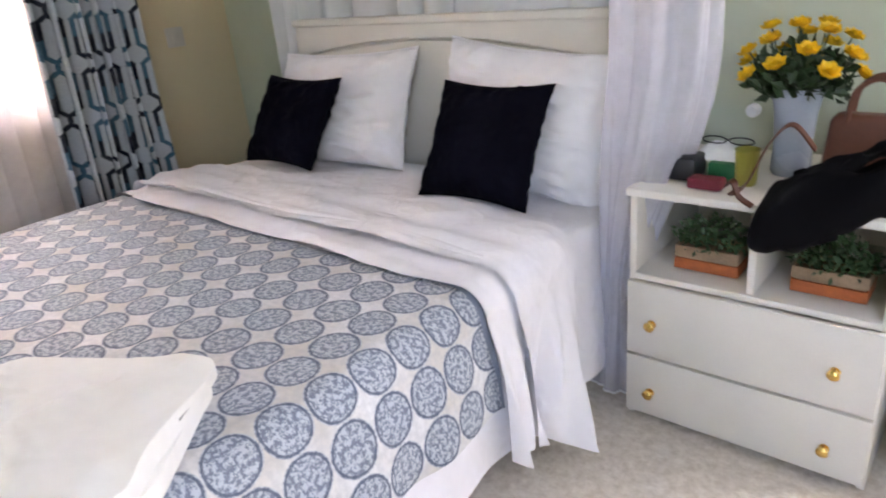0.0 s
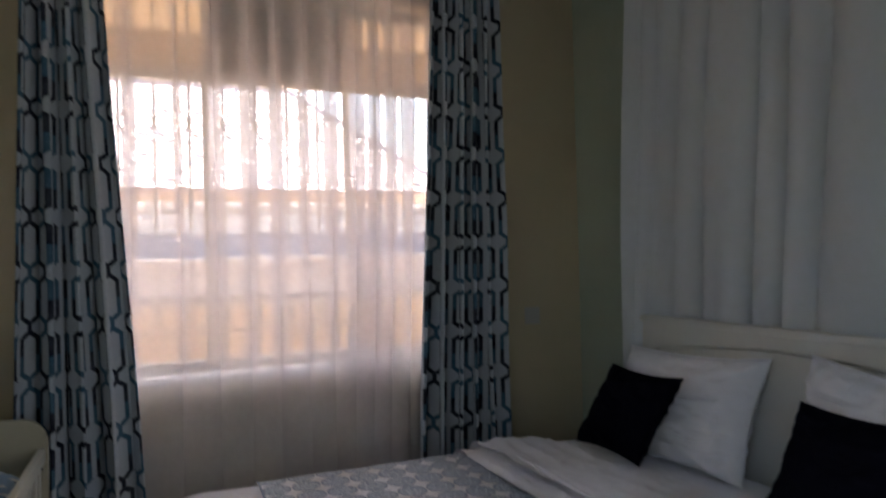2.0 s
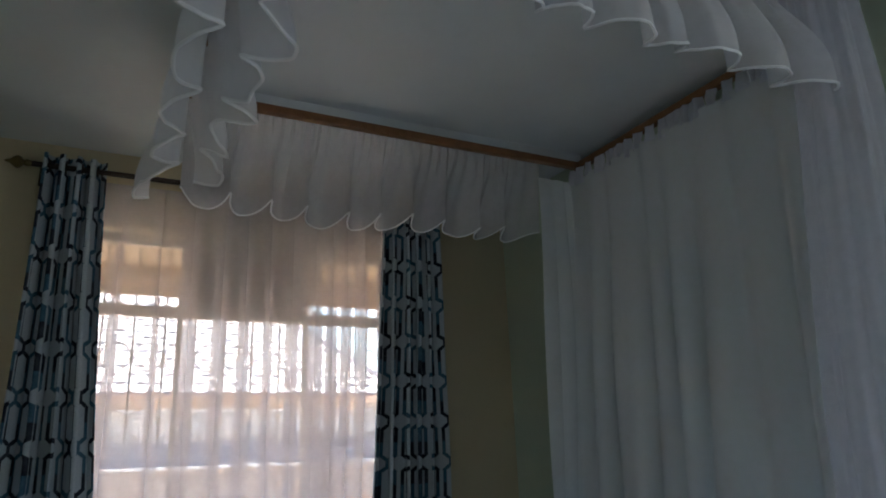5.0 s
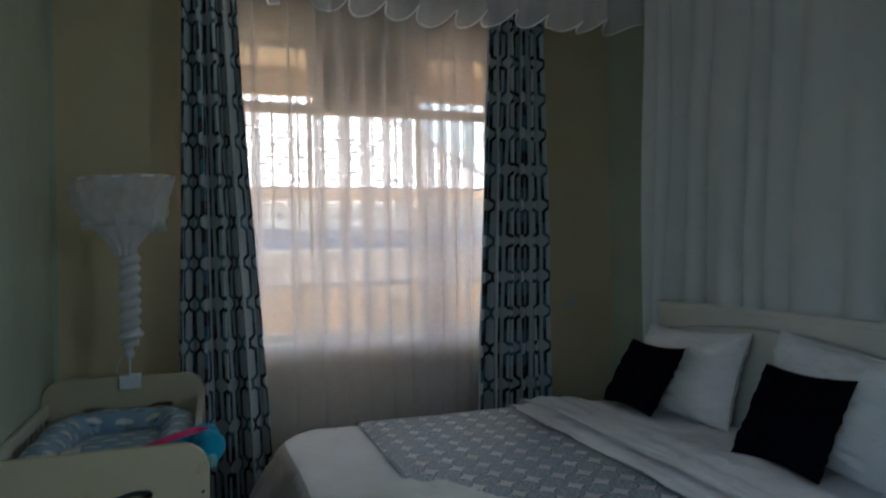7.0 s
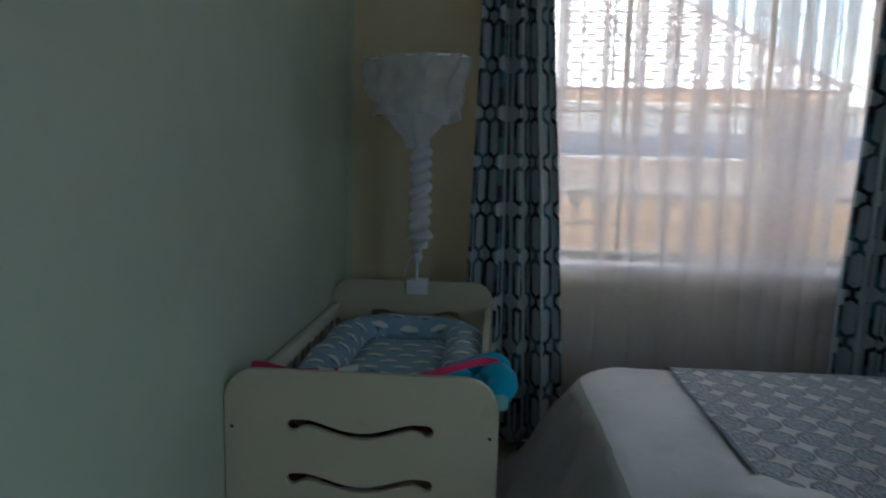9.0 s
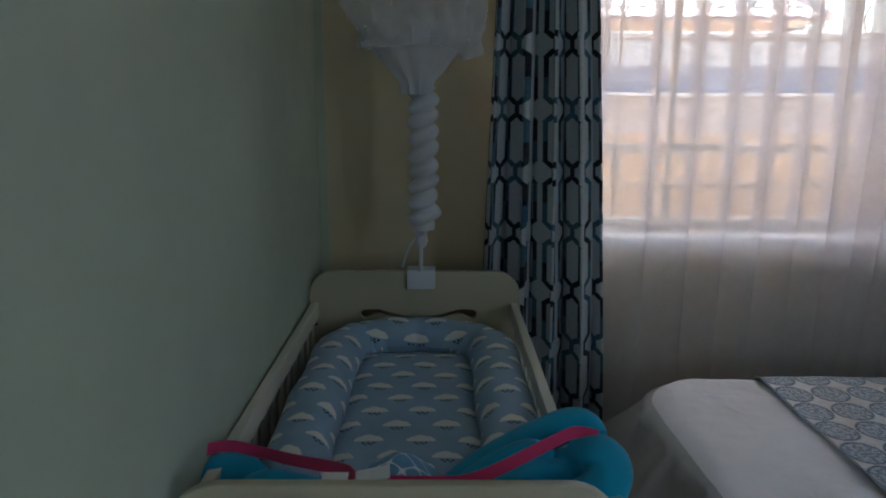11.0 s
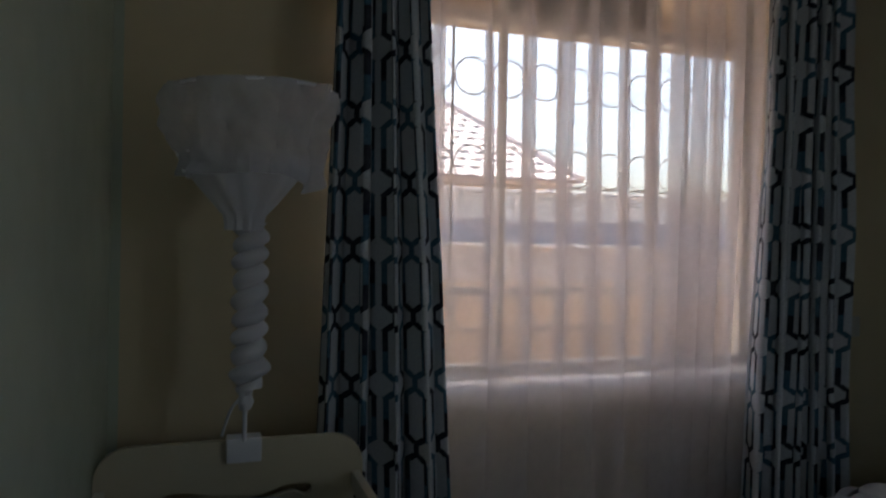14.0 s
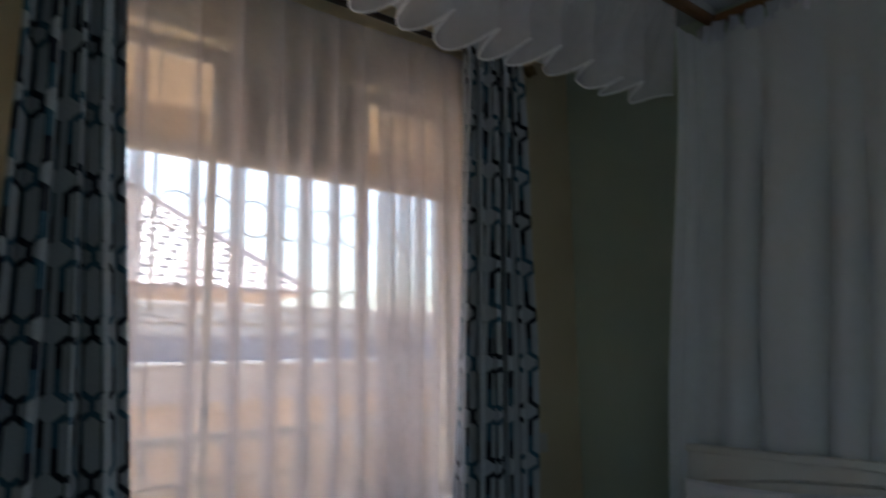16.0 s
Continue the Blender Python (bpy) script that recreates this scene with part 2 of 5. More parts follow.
M_YELLOW = painted_wall("cream_wall_paint", (0.62, 0.535, 0.355))
M_GREEN = painted_wall("pale_green_wall_paint", (0.47, 0.53, 0.42))
M_CEIL = painted_wall("white_ceiling_paint", (0.66, 0.69, 0.71))
M_PLAIN = painted_wall("plain_wall_paint", (0.58, 0.58, 0.52))
M_FLOOR = floor_tile()
M_WHITE = plain("white_lacquer", (0.72, 0.69, 0.62), 0.38, vary=0.05, bump=0.05)
# cream of the end panels and base is darkened, shade held in the colour
M_CRIB = plain("cream_lacquer_shaded", (0.52, 0.48, 0.35), 0.34, vary=0.05, bump=0.04)
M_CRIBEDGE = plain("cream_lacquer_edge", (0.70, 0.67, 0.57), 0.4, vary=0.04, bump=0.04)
M_GOLD = plain("polished_brass", (0.80, 0.52, 0.16), 0.22, 1.0, bump=0.02)
M_WOOD = plain("stained_canopy_wood", (0.24, 0.11, 0.04), 0.45, vary=0.35, scale=14.0, bump=0.2)
M_RODMETAL = plain("dark_rod_metal", (0.05, 0.035, 0.025), 0.4, 0.6, bump=0.05)
M_BRASSDARK = plain("aged_brass", (0.22, 0.16, 0.07), 0.4, 0.8, bump=0.05)
M_SHEET = fabric("white_bed_cotton", (0.84, 0.83, 0.86), crease=0.55)
M_PILLOW = fabric("white_pillow_cotton", (0.86, 0.85, 0.87), crease=0.5)
M_TOWEL = fabric("white_terry", (0.82, 0.81, 0.76), weave=300.0, crease=0.55, sheen=0.4)
M_NAVY = fabric("navy_velvet", (0.004, 0.004, 0.009), vary=0.2, sheen=0.0, spec=0.06)
M_SATIN = thin_cloth("satin_valance_cloth", (0.93, 0.94, 0.96), 0.04, 0.20, 0.14)
M_ORGANZA = thin_cloth("foot_valance_organza", (0.92, 0.92, 0.95), 0.24, 0.26, 0.05)
M_NETTING = thin_cloth("bed_net_gauze", (0.93, 0.95, 0.99), 0.26, 0.13)
M_NETSIDE = thin_cloth("bed_net_gauze_gathered", (0.82, 0.82, 0.90), 0.10, 0.35)
M_VALANCE = thin_cloth("valance_gauze", (0.88, 0.88, 0.92), 0.43, 0.30)
M_NETLOOSE = thin_cloth("bed_net_gauze_loose", (0.86, 0.86, 0.95), 0.46, 0.30)
M_SKIRT = thin_cloth("bed_skirt_organza", (0.74, 0.73, 0.72), 0.34, 0.35)
M_EDGE = fabric("runner_edge_braid", (0.20, 0.24, 0.31), weave=400.0)
M_SHEER = thin_cloth("sheer_window_voile", (0.94, 0.88, 0.88), 0.46, 0.22)
M_CRIBNET = thin_cloth("crib_net_gauze", (0.84, 0.85, 0.90), 0.12, 0.35)
M_CRIBNETTHIN = thin_cloth("crib_net_gauze_single", (0.84, 0.85, 0.90), 0.54, 0.35)
M_TRELLIS = trellis_cloth()
M_RUNNER = medallion_cloth()
M_CLOUD = cloud_cloth()
M_LATTICE = lattice_cloth()
M_BLANKET = patched_blanket()
M_BLUE = fabric("turquoise_cushion_jersey", (0.03, 0.37, 0.60), vary=0.1, crease=0.12, sheen=0.15)
M_TEALPALE = fabric("pale_teal_jersey", (0.22, 0.50, 0.52), vary=0.1, crease=0.1)
M_PINK = fabric("pink_webbing", (0.62, 0.05, 0.16), weave=500.0, crease=0.08)
M_LABEL = plain("white_label_tape", (0.72, 0.72, 0.70), 0.7)
M_PLASTIC = plain("white_plastic", (0.74, 0.77, 0.82), 0.35, vary=0.04, bump=0.03)
M_SWITCH = plain("switch_plastic", (0.50, 0.49, 0.46), 0.35, vary=0.04, bump=0.03)
M_FRAME = plain("painted_window_steel", (0.60, 0.55, 0.47), 0.45, vary=0.1)
# vent board's brown is darkened to carry its shade
M_VENT = plain("shaded_vent_board", (0.07, 0.05, 0.035), 0.7, vary=0.2)
M_PETAL = plain("yellow_silk_petal", (0.85, 0.52, 0.01), 0.6, vary=0.25, scale=40.0)
M_LEAF = plain("dark_green_leaf", (0.018, 0.045, 0.014), 0.5, vary=0.4, scale=30.0)
M_LEAF2 = plain("boxwood_leaf", (0.03, 0.075, 0.022), 0.5, vary=0.5, scale=30.0)
M_VASE = plain("grey_white_ceramic", (0.36, 0.40, 0.46), 0.25, vary=0.06, bump=0.03)
M_CRATE = plain("rough_crate_wood", (0.30, 0.20, 0.12), 0.8, vary=0.35, scale=20.0, bump=0.4)
M_ORANGE = plain("orange_crate_paint", (0.42, 0.11, 0.03), 0.75, vary=0.3, scale=30.0)
M_BROWNBAG = plain("tan_leather", (0.11, 0.036, 0.018), 0.5, vary=0.2, scale=10.0, grain=90.0, bump=0.4)
M_BLACKBAG = plain("black_leather", (0.004, 0.004, 0.005), 0.75, vary=0.2, grain=90.0, bump=0.4, spec=0.05)
M_DARK = plain("dark_grey_plastic", (0.014, 0.015, 0.02), 0.4, vary=0.15)
M_SLATE = plain("slate_blue_fabric", (0.06, 0.085, 0.11), 0.8, vary=0.2)
M_GREENBOX = plain("green_carton", (0.006, 0.11, 0.04), 0.5)
M_RED = plain("dark_red_leatherette", (0.16, 0.012, 0.025), 0.5)
M_LIME = plain("lime_plastic", (0.26, 0.24, 0.035), 0.4)
M_PAPER = plain("white_paper", (0.70, 0.72, 0.72), 0.8)
M_BLACK = plain("black_base_plastic", (0.008, 0.008, 0.008), 0.5)
M_EARTH = plain("dry_red_earth", (0.46, 0.35, 0.25), 0.9, vary=0.25, scale=0.8, grain=12.0, bump=0.5, depth=0.02)
M_RENDER1 = plain("tan_yard_render", (0.60, 0.52, 0.46), 0.85, vary=0.2, scale=1.5, grain=40.0)
M_RENDER2 = plain("mauve_yard_render", (0.30, 0.26, 0.28), 0.85, vary=0.2, scale=1.5, grain=40.0)
M_RENDER3 = plain("ochre_yard_render", (0.60, 0.40, 0.25), 0.85, vary=0.2, scale=1.5, grain=40.0)
M_RENDER4 = plain("lavender_yard_render", (0.52, 0.48, 0.52), 0.85, vary=0.15, scale=1.5, grain=40.0)
M_LEDGE = plain("white_ledge_render", (0.85, 0.84, 0.82), 0.8)
M_SOFFIT = plain("tan_soffit_board", (0.42, 0.31, 0.20), 0.7, vary=0.15, scale=3.0)
M_HOUSE = plain("neighbour_render", (0.58, 0.50, 0.42), 0.85, vary=0.1, scale=1.0)
M_ROOF = roof_tile()
M_SLATEROOF = plain("grey_roof_tile", (0.22, 0.23, 0.26), 0.7, vary=0.2, scale=3.0)
M_GLASSDARK = plain("dark_window_glass", (0.03, 0.04, 0.05), 0.1)


def clear_glass():
    n = Net("window_glass")
    gl, tr, mx = n.node("ShaderNodeBsdfGlossy"), n.node("ShaderNodeBsdfTransparent"), n.node("ShaderNodeMixShader")
    gl.inputs["Roughness"].default_value = 0.02
    tr.inputs[0].default_value = (0.95, 0.97, 0.96, 1)
    mx.inputs[0].default_value = 0.06
    n.t.links.new(tr.outputs[0], mx.inputs[1])
    n.t.links.new(gl.outputs[0], mx.inputs[2])
    n.t.links.new(mx.outputs[0], n.out.inputs[0])
    return n.mat


M_GLASS = clear_glass()


# ---- shape helpers ----
def thing(name, label, category, at=(0, 0, 0), group="", kind=""):
    ob = new(name)
    ob.location = at
    ob.empty_display_size = 0.05
    return tagged(ob, label, category, group, kind)


def part(name, bm, material, parent=None, label="", smooth=True):
    me = bpy.data.meshes.new(name)
    bmesh.ops.recalc_face_normals(bm, faces=bm.faces[:])
    bm.to_mesh(me)
    bm.free()
    me.materials.append(material)
    if smooth:
        for p in me.polygons:
            p.use_smooth = True
        me.set_sharp_from_angle(angle=radians(40))
    ob = new(name, me)
    if parent is not None:
        ob.parent = parent
        up, shift = parent, Vector()
        while up is not None:
            shift += up.location
            up = up.parent
        ob.location = -shift
    return tagged(ob, label)


def box(bm, x0, x1, y0, y1, z0, z1, bevel=0.0, seg=2):
    vs = [bm.verts.new((x, y, z)) for x in (x0, x1) for y in (y0, y1) for z in (z0, z1)]
    fs = [bm.faces.new([vs[i] for i in q]) for q in ((0, 1, 3, 2), (4, 6, 7, 5), (0, 4, 5, 1), (2, 3, 7, 6), (0, 2, 6, 4), (1, 5, 7, 3))]
    if bevel:
        edges = list({e for f in fs for e in f.edges})
        bmesh.ops.bevel(bm, geom=edges, offset=bevel, segments=seg, profile=0.5, affect="EDGES")
    return bm


def boxes(*rows, bevel=0.0):
    bm = bmesh.new()
    for r in rows:
        box(bm, *r, bevel=bevel)
    return bm


def grid(nu, nv, f, uv=None, wrap=False):
    """A sheet from f(u, v), u and v from 0 to 1; uv(u, v) gives its cloth coordinates in metres."""
    bm = bmesh.new()
    cols = nu if wrap else nu + 1
    vs = [[bm.verts.new(f(i / nu, j / nv)) for j in range(nv + 1)] for i in range(cols)]
    lay = bm.loops.layers.uv.new("UVMap") if uv else None
    for i in range(nu):
        for j in range(nv):
            ids = [(i, j), (i + 1, j), (i + 1, j + 1), (i, j + 1)]
            fc = bm.faces.new([vs[a % cols][b] for a, b in ids])
            if uv:
                for lp, (a, b) in zip(fc.loops, ids):
                    lp[lay].uv = uv(a / nu, b / nv)
    return bm


def sweep(points, radius, n=12, closed=False, flat=1.0, up=(0, 0, 1), bm=None, caps=True):
    """A tube along points; radius is a number or a function of 0..1; flat scales it along up."""
    bm = bm or bmesh.new()
    pts = [Vector(p) for p in points]
    up = Vector(up)
    rings = []
    for i, p in enumerate(pts):
        a = pts[(i - 1) % len(pts)] if closed or i else p
        b = pts[(i + 1) % len(pts)] if closed or i < len(pts) - 1 else p
        d = (b - a).normalized()
        side = d.cross(up)
        if side.length < 1e-3:
            side = d.cross(Vector((1, 0, 0)))
        side.normalize()
        top = side.cross(d).normalized()
        r = radius(i / (len(pts) - 1)) if callable(radius) else radius
        rings.append([bm.verts.new(p + side * (r * math.cos(k * math.tau / n)) + top * (r * flat * math.sin(k * math.tau / n))) for k in range(n)])
    m = len(rings)
    for i in range(m if closed else m - 1):
        a, b = rings[i], rings[(i + 1) % m]
        for k in range(n):
            bm.faces.new((a[k], a[(k + 1) % n], b[(k + 1) % n], b[k]))
    if caps and not closed:
        bm.faces.new(rings[0][::-1])
        bm.faces.new(rings[-1])
    return bm


def lathe(rows, n=24, at=(0, 0, 0), wob=None):
    """A turned body from (radius, height) rows."""
    k = len(rows) - 1

    def f(u, v):
        r, h = rows[round(v * k)]
        a = u * math.tau
        if wob:
            r *= wob(a, v)
        return (at[0] + r * math.cos(a), at[1] + r * math.sin(a), at[2] + h)
    return grid(n, k, f, wrap=True)


def ball(bm, at, r, flat=(1, 1, 1), turn=None, sub=2):
    m = Matrix.Translation(at) @ (turn or Matrix()) @ Matrix.Diagonal((r * flat[0], r * flat[1], r * flat[2], 1))
    return bmesh.ops.create_icosphere(bm, subdivisions=sub, radius=1.0, matrix=m)


def spline(points, steps=8):
    """Catmull-Rom through points."""
    p = [Vector(q) for q in points]
    p = [p[0] * 2 - p[1]] + p + [p[-1] * 2 - p[-2]]
    out = []
    for i in range(1, len(p) - 2):
        for k in range(steps):
            t = k / steps
            a, b, c, d = p[i - 1:i + 3]
            out.append(0.5 * (2 * b + (c - a) * t + (2 * a - 5 * b + 4 * c - d) * t * t + (3 * b - a - 3 * c + d) * t ** 3))
    out.append(p[-2])
    return out


def ribbon(points, width, thick, across):
    """A flat strap along points; across is its width's direction, or a function of 0..1."""
    bm = bmesh.new()
    rings = []
    pts = [Vector(p) for p in points]
    for i, p in enumerate(pts):
        d = (pts[min(i + 1, len(pts) - 1)] - pts[max(i - 1, 0)]).normalized()
        w = Vector(across(i / (len(pts) - 1)) if callable(across) else across)
        w = (w - d * w.dot(d)).normalized()
        nrm = d.cross(w)
        rings.append([bm.verts.new(p + w * (a * width / 2) + nrm * (b * thick / 2)) for a, b in ((-1, -1), (1, -1), (1, 1), (-1, 1))])
    for a, b in zip(rings, rings[1:]):
        for k in range(4):
            bm.faces.new((a[k], a[(k + 1) % 4], b[(k + 1) % 4], b[k]))
    bm.faces.new(rings[0][::-1])
    bm.faces.new(rings[-1])
    return bm


def plate(outline, holes, thick, place, bevel=0.003):
    """A flat board with holes, from outlines in its own plane; place puts it in the world. Returns a bmesh."""
    cu = bpy.data.curves.new("board", "CURVE")
    cu.dimensions, cu.fill_mode, cu.extrude, cu.bevel_depth, cu.bevel_resolution = "2D", "BOTH", thick / 2 - bevel, bevel, 2
    for pts in (outline, *holes):
        sp = cu.splines.new("POLY")
        sp.points.add(len(pts) - 1)
        for q, p in zip(sp.points, pts):
            q.co = (p[0], p[1], 0, 1)
        sp.use_cyclic_u = True
    ob = bpy.data.objects.new("board", cu)
    scene.collection.objects.link(ob)
    me = bpy.data.meshes.new_from_object(ob.evaluated_get(bpy.context.evaluated_depsgraph_get()))
    bm = bmesh.new()
    bm.from_mesh(me)
    bm.transform(place)
    bpy.data.objects.remove(ob)
    bpy.data.curves.remove(cu)
    bpy.data.meshes.remove(me)
    return bm


def rounded(x0, x1, y0, y1, r, n=8, corners=(1, 1, 1, 1)):
    """A rounded rectangle as a list of points: corners from lower left, counter-clockwise."""
    pts = []
    for (cx, cy, a0), on in zip(((x0, y0, 180), (x1, y0, 270), (x1, y1, 0), (x0, y1, 90)), corners):
        if not on:
            pts.append((cx, cy))
            continue
        mx, my = cx + (r if cx == x0 else -r), cy + (r if cy == y0 else -r)
        pts += [(mx + r * math.cos(radians(a0 + 90 * k / n)), my + r * math.sin(radians(a0 + 90 * k / n))) for k in range(n + 1)]
    return pts


def nz(x, y, z=0.0, s=1.0):
    return noise.noise(Vector((x * s, y * s, z * s)))


def sm(a, b, x):
    t = min(1.0, max(0.0, (x - a) / (b - a)))
    return t * t * (3 - 2 * t)


# ---- the room ----
XW, YH, ZC, XB = -3.38, 2.17, 2.94, 1.75
WY0, WY1, WZ0, WZ1 = -0.27, 1.42, 0.87, 2.56


def structure(name, bm, mat, label, smooth=False):
    return tagged(part(name, bm, mat, None, label, smooth), kind="structure")


structure("floor", boxes((XW, XB, YL, YH, -0.1, 0.0)), M_FLOOR, "mottled beige floor covering")
structure("ceiling", boxes((XW - 0.2, XB + 0.2, YL - 0.2, YH + 0.2, ZC, ZC + 0.15)), M_CEIL, "plain off-white painted ceiling")
structure("wall_west", boxes(
    (XW - 0.2, XW, YL - 0.2, WY0, -0.1, ZC), (XW - 0.2, XW, WY1, YH + 0.2, -0.1, ZC),
    (XW - 0.2, XW, WY0, WY1, -0.1, WZ0), (XW - 0.2, XW, WY0, WY1, WZ1, ZC)), M_YELLOW, "cream painted wall with the window opening")
structure("trim", boxes((XW, XW + 0.003, YL, YL + 0.028, 0.0, ZC)), M_GREEN, "green paint carried round onto the cream wall")
GX0, GX1, GZ0, GZ1 = 0.18, 1.12, 0.93, 2.27


def pierced(y0, y1):
    return boxes((XW, GX0, y0, y1, -0.1, ZC), (GX1, XB + 0.2, y0, y1, -0.1, ZC), (GX0, GX1, y0, y1, -0.1, GZ0), (GX0, GX1, y0, y1, GZ1, ZC))


structure("wall_north", pierced(YH, YH + 0.2), M_GREEN, "pale green painted wall behind the bed")
structure("wall_south", pierced(YL - 0.2, YL), M_GREEN, "pale green painted wall beside the crib")
structure("wall_east", boxes((XB, XB + 0.2, YL, YH, -0.1, ZC)), M_PLAIN, "plain painted wall closing the room")
# unseen windows, added only as openings for the fill lamps
for wn, wy in (("window_2", YH + 0.03), ("window_3", YL - 0.07)):
    near = tagged(thing(wn, "unseen steel window added to carry a fill lamp", "window", (0.65, wy, GZ0)), kind="structure")
    part("window_frame", boxes((GX0, GX1, wy, wy + 0.04, GZ0, GZ0 + 0.04), (GX0, GX1, wy, wy + 0.04, GZ1 - 0.04, GZ1), (GX0, GX0 + 0.04, wy, wy + 0.04, GZ0 + 0.04, GZ1 - 0.04),
                               (GX1 - 0.04, GX1, wy, wy + 0.04, GZ0 + 0.04, GZ1 - 0.04), (0.63, 0.67, wy, wy + 0.04, GZ0 + 0.04, GZ1 - 0.04), bevel=0.004), M_FRAME, near)

# ---- outside ----
structure("ground", boxes((-120.0, XW - 0.2, -80.0, 80.0, -0.5, -0.25)), M_EARTH, "dry reddish earth outside the window")
yard = thing("yard_wall", "rendered yard wall painted in tan, mauve and ochre bands", "wall", (-8.0, 0.0, -0.25))
part("lower_course", boxes((-8.2, -8.0, -12, 14, -0.25, 1.0)), M_RENDER3, yard, "ochre render", False)
part("middle_course", boxes((-8.2, -8.02, -12, 14, 1.40, 1.66)), M_RENDER2, yard, "dark mauve render", False)
part("dado_course", boxes((-8.2, -8.01, -12, 14, 1.0, 1.375)), M_RENDER4, yard, "pale lavender render", False)
part("ledge", boxes((-8.2, -7.45, -12, 14, 1.375, 1.40)), M_LEDGE, yard, "thin white ledge", False)
part("upper_course", boxes((-8.2, -8.0, -12, 14, 1.66, 1.93)), M_RENDER1, yard, "tan render", False)
coping = bmesh.new()
for k in range(130):
    y = -12 + 0.2 * k
    box(coping, -8.22, -7.98, y, y + 0.19, 1.93, 1.985 + 0.012 * random.random(), 0.02, 1)
part("coping", coping, M_RENDER1, yard, "row of coping stones")

eave = thing("roof_eave", "tan boarded roof eave over the window", "eave", (-4.0, 0.6, 2.6))
part("soffit", boxes((-4.45, XW - 0.2, -1.6, 3.0, 2.66, 2.70)), M_SOFFIT, eave, "", False)
part("fascia", boxes((-4.49, -4.45, -1.6, 3.0, 2.47, 2.75)), M_SOFFIT, eave, "", False)



def hip_house(label, x0, x1, y0, y1, z0, rise, over, mat, tile_w, courses, openings):
    """A low house along y with a hipped roof; its near slope carries pan tiles, course by course."""
    ob = thing("neighbour_house", label, "house", ((x0 + x1) / 2, (y0 + y1) / 2, -0.25))
    part("wall", boxes((x0 + over, x1 - over, y0 + over, y1 - over, -0.25, z0 + 0.04)), M_HOUSE, ob, "", False)
    for y in openings:
        w = part("window", boxes((x1 - over, x1 - over + 0.03, y, y + 1.3, 1.0, 2.0)), M_FRAME, ob, "", False)
        part("pane", boxes((x1 - over + 0.03, x1 - over + 0.04, y + 0.08, y + 1.22, 1.08, 1.92)), M_GLASSDARK, w, "", False)
    half = (x1 - x0) / 2
    hip = half * 0.36
    xr, zr = (x0 + x1) / 2, z0 + rise
    deck = bmesh.new()
    v = [deck.verts.new(p) for p in ((x1, y0, z0), (x1, y1, z0), (xr, y1 - hip, zr), (xr, y0 + hip, zr), (x0, y0, z0), (x0, y1, z0))]
    for q in ((0, 1, 2, 3), (4, 5, 2, 3), (0, 3, 4), (1, 5, 2), (0, 1, 5, 4)):
        deck.faces.new([v[i] for i in q])
    part("roof_deck", deck, mat, ob, "", False)
    tiles = bmesh.new()
    for r in range(courses):
        a, b = r / courses, (r + 1.12) / courses
        ya, yb = y0 + hip * a, y1 - hip * a
        n = int((yb - ya) / tile_w)
        for k in range(n):
            top, low = [], []
            for j in range(5):
                y = ya + (yb - ya) * (k + j / 4 * 0.99) / n
                roll = 0.012 * math.sin(math.tau * j / 4)
                low.append(tiles.verts.new((x1 - half * a + 0.01, y, z0 + rise * a + 0.048 + roll)))
                top.append(tiles.verts.new((x1 - half * b, y, z0 + rise * b + 0.035 + roll)))
            under = [tiles.verts.new((q.co.x, q.co.y, q.co.z - 0.014)) for q in low]
            for j in range(4):
                tiles.faces.new((low[j], low[j + 1], top[j + 1], top[j]))
                tiles.faces.new((under[j], under[j + 1], low[j + 1], low[j]))
    tagged(part("roof", tiles, mat, ob, "pan tiled roof slope", False), kind="stuff")
    for y, s in ((y0, 1), (y1, -1)):
        part("hip_cap", sweep([(x1, y, z0 + 0.06), (xr, y + s * hip, zr + 0.06)], 0.06, 8), mat, ob, "rounded hip tiles")
    part("ridge_cap", sweep([(xr, y0 + hip, zr + 0.06), (xr, y1 - hip, zr + 0.06)], 0.09, 8), mat, ob, "rounded ridge tiles")
    return ob


hip_house("low rendered house with a clay tiled hip roof, lightened for sun", -20.1, -10.3, -9.0, 4.55, 2.34, 2.62, 0.5, M_ROOF, 0.26, 17, (-6.0, -2.5, 1.4))
hip_house("far rendered house with a grey tiled hip roof", -27.0, -19.0, 1.5, 8.6, 3.0, 1.75, 0.4, M_SLATEROOF, 0.4, 9, (4.0,))

# ---- window ----
win = tagged(thing("window_1", "steel casement window with scrolled burglar bars", "window", (XW - 0.12, (WY0 + WY1) / 2, WZ0)), kind="structure")
XG = XW - 0.11
part("window_frame", boxes((XG - 0.02, XG + 0.02, WY0, WY1, WZ0, WZ0 + 0.05), (XG - 0.02, XG + 0.02, WY0, WY1, WZ1 - 0.05, WZ1),
                           (XG - 0.02, XG + 0.02, WY0, WY0 + 0.045, WZ0 + 0.05, WZ1 - 0.05), (XG - 0.02, XG + 0.02, WY1 - 0.045, WY1, WZ0 + 0.05, WZ1 - 0.05), bevel=0.004), M_FRAME, win)
part("transom", boxes((XG - 0.022, XG + 0.022, WY0 + 0.045, WY1 - 0.045, 2.15, 2.205), bevel=0.004), M_FRAME, win)
MULL = (0.30, 0.94)
for y in MULL:
    part("mullion", boxes((XG - 0.018, XG + 0.018, y - 0.013, y + 0.013, WZ0 + 0.05, 2.15), (XG - 0.018, XG + 0.018, y - 0.013, y + 0.013, 2.205, WZ1 - 0.05), bevel=0.004), M_FRAME, win)
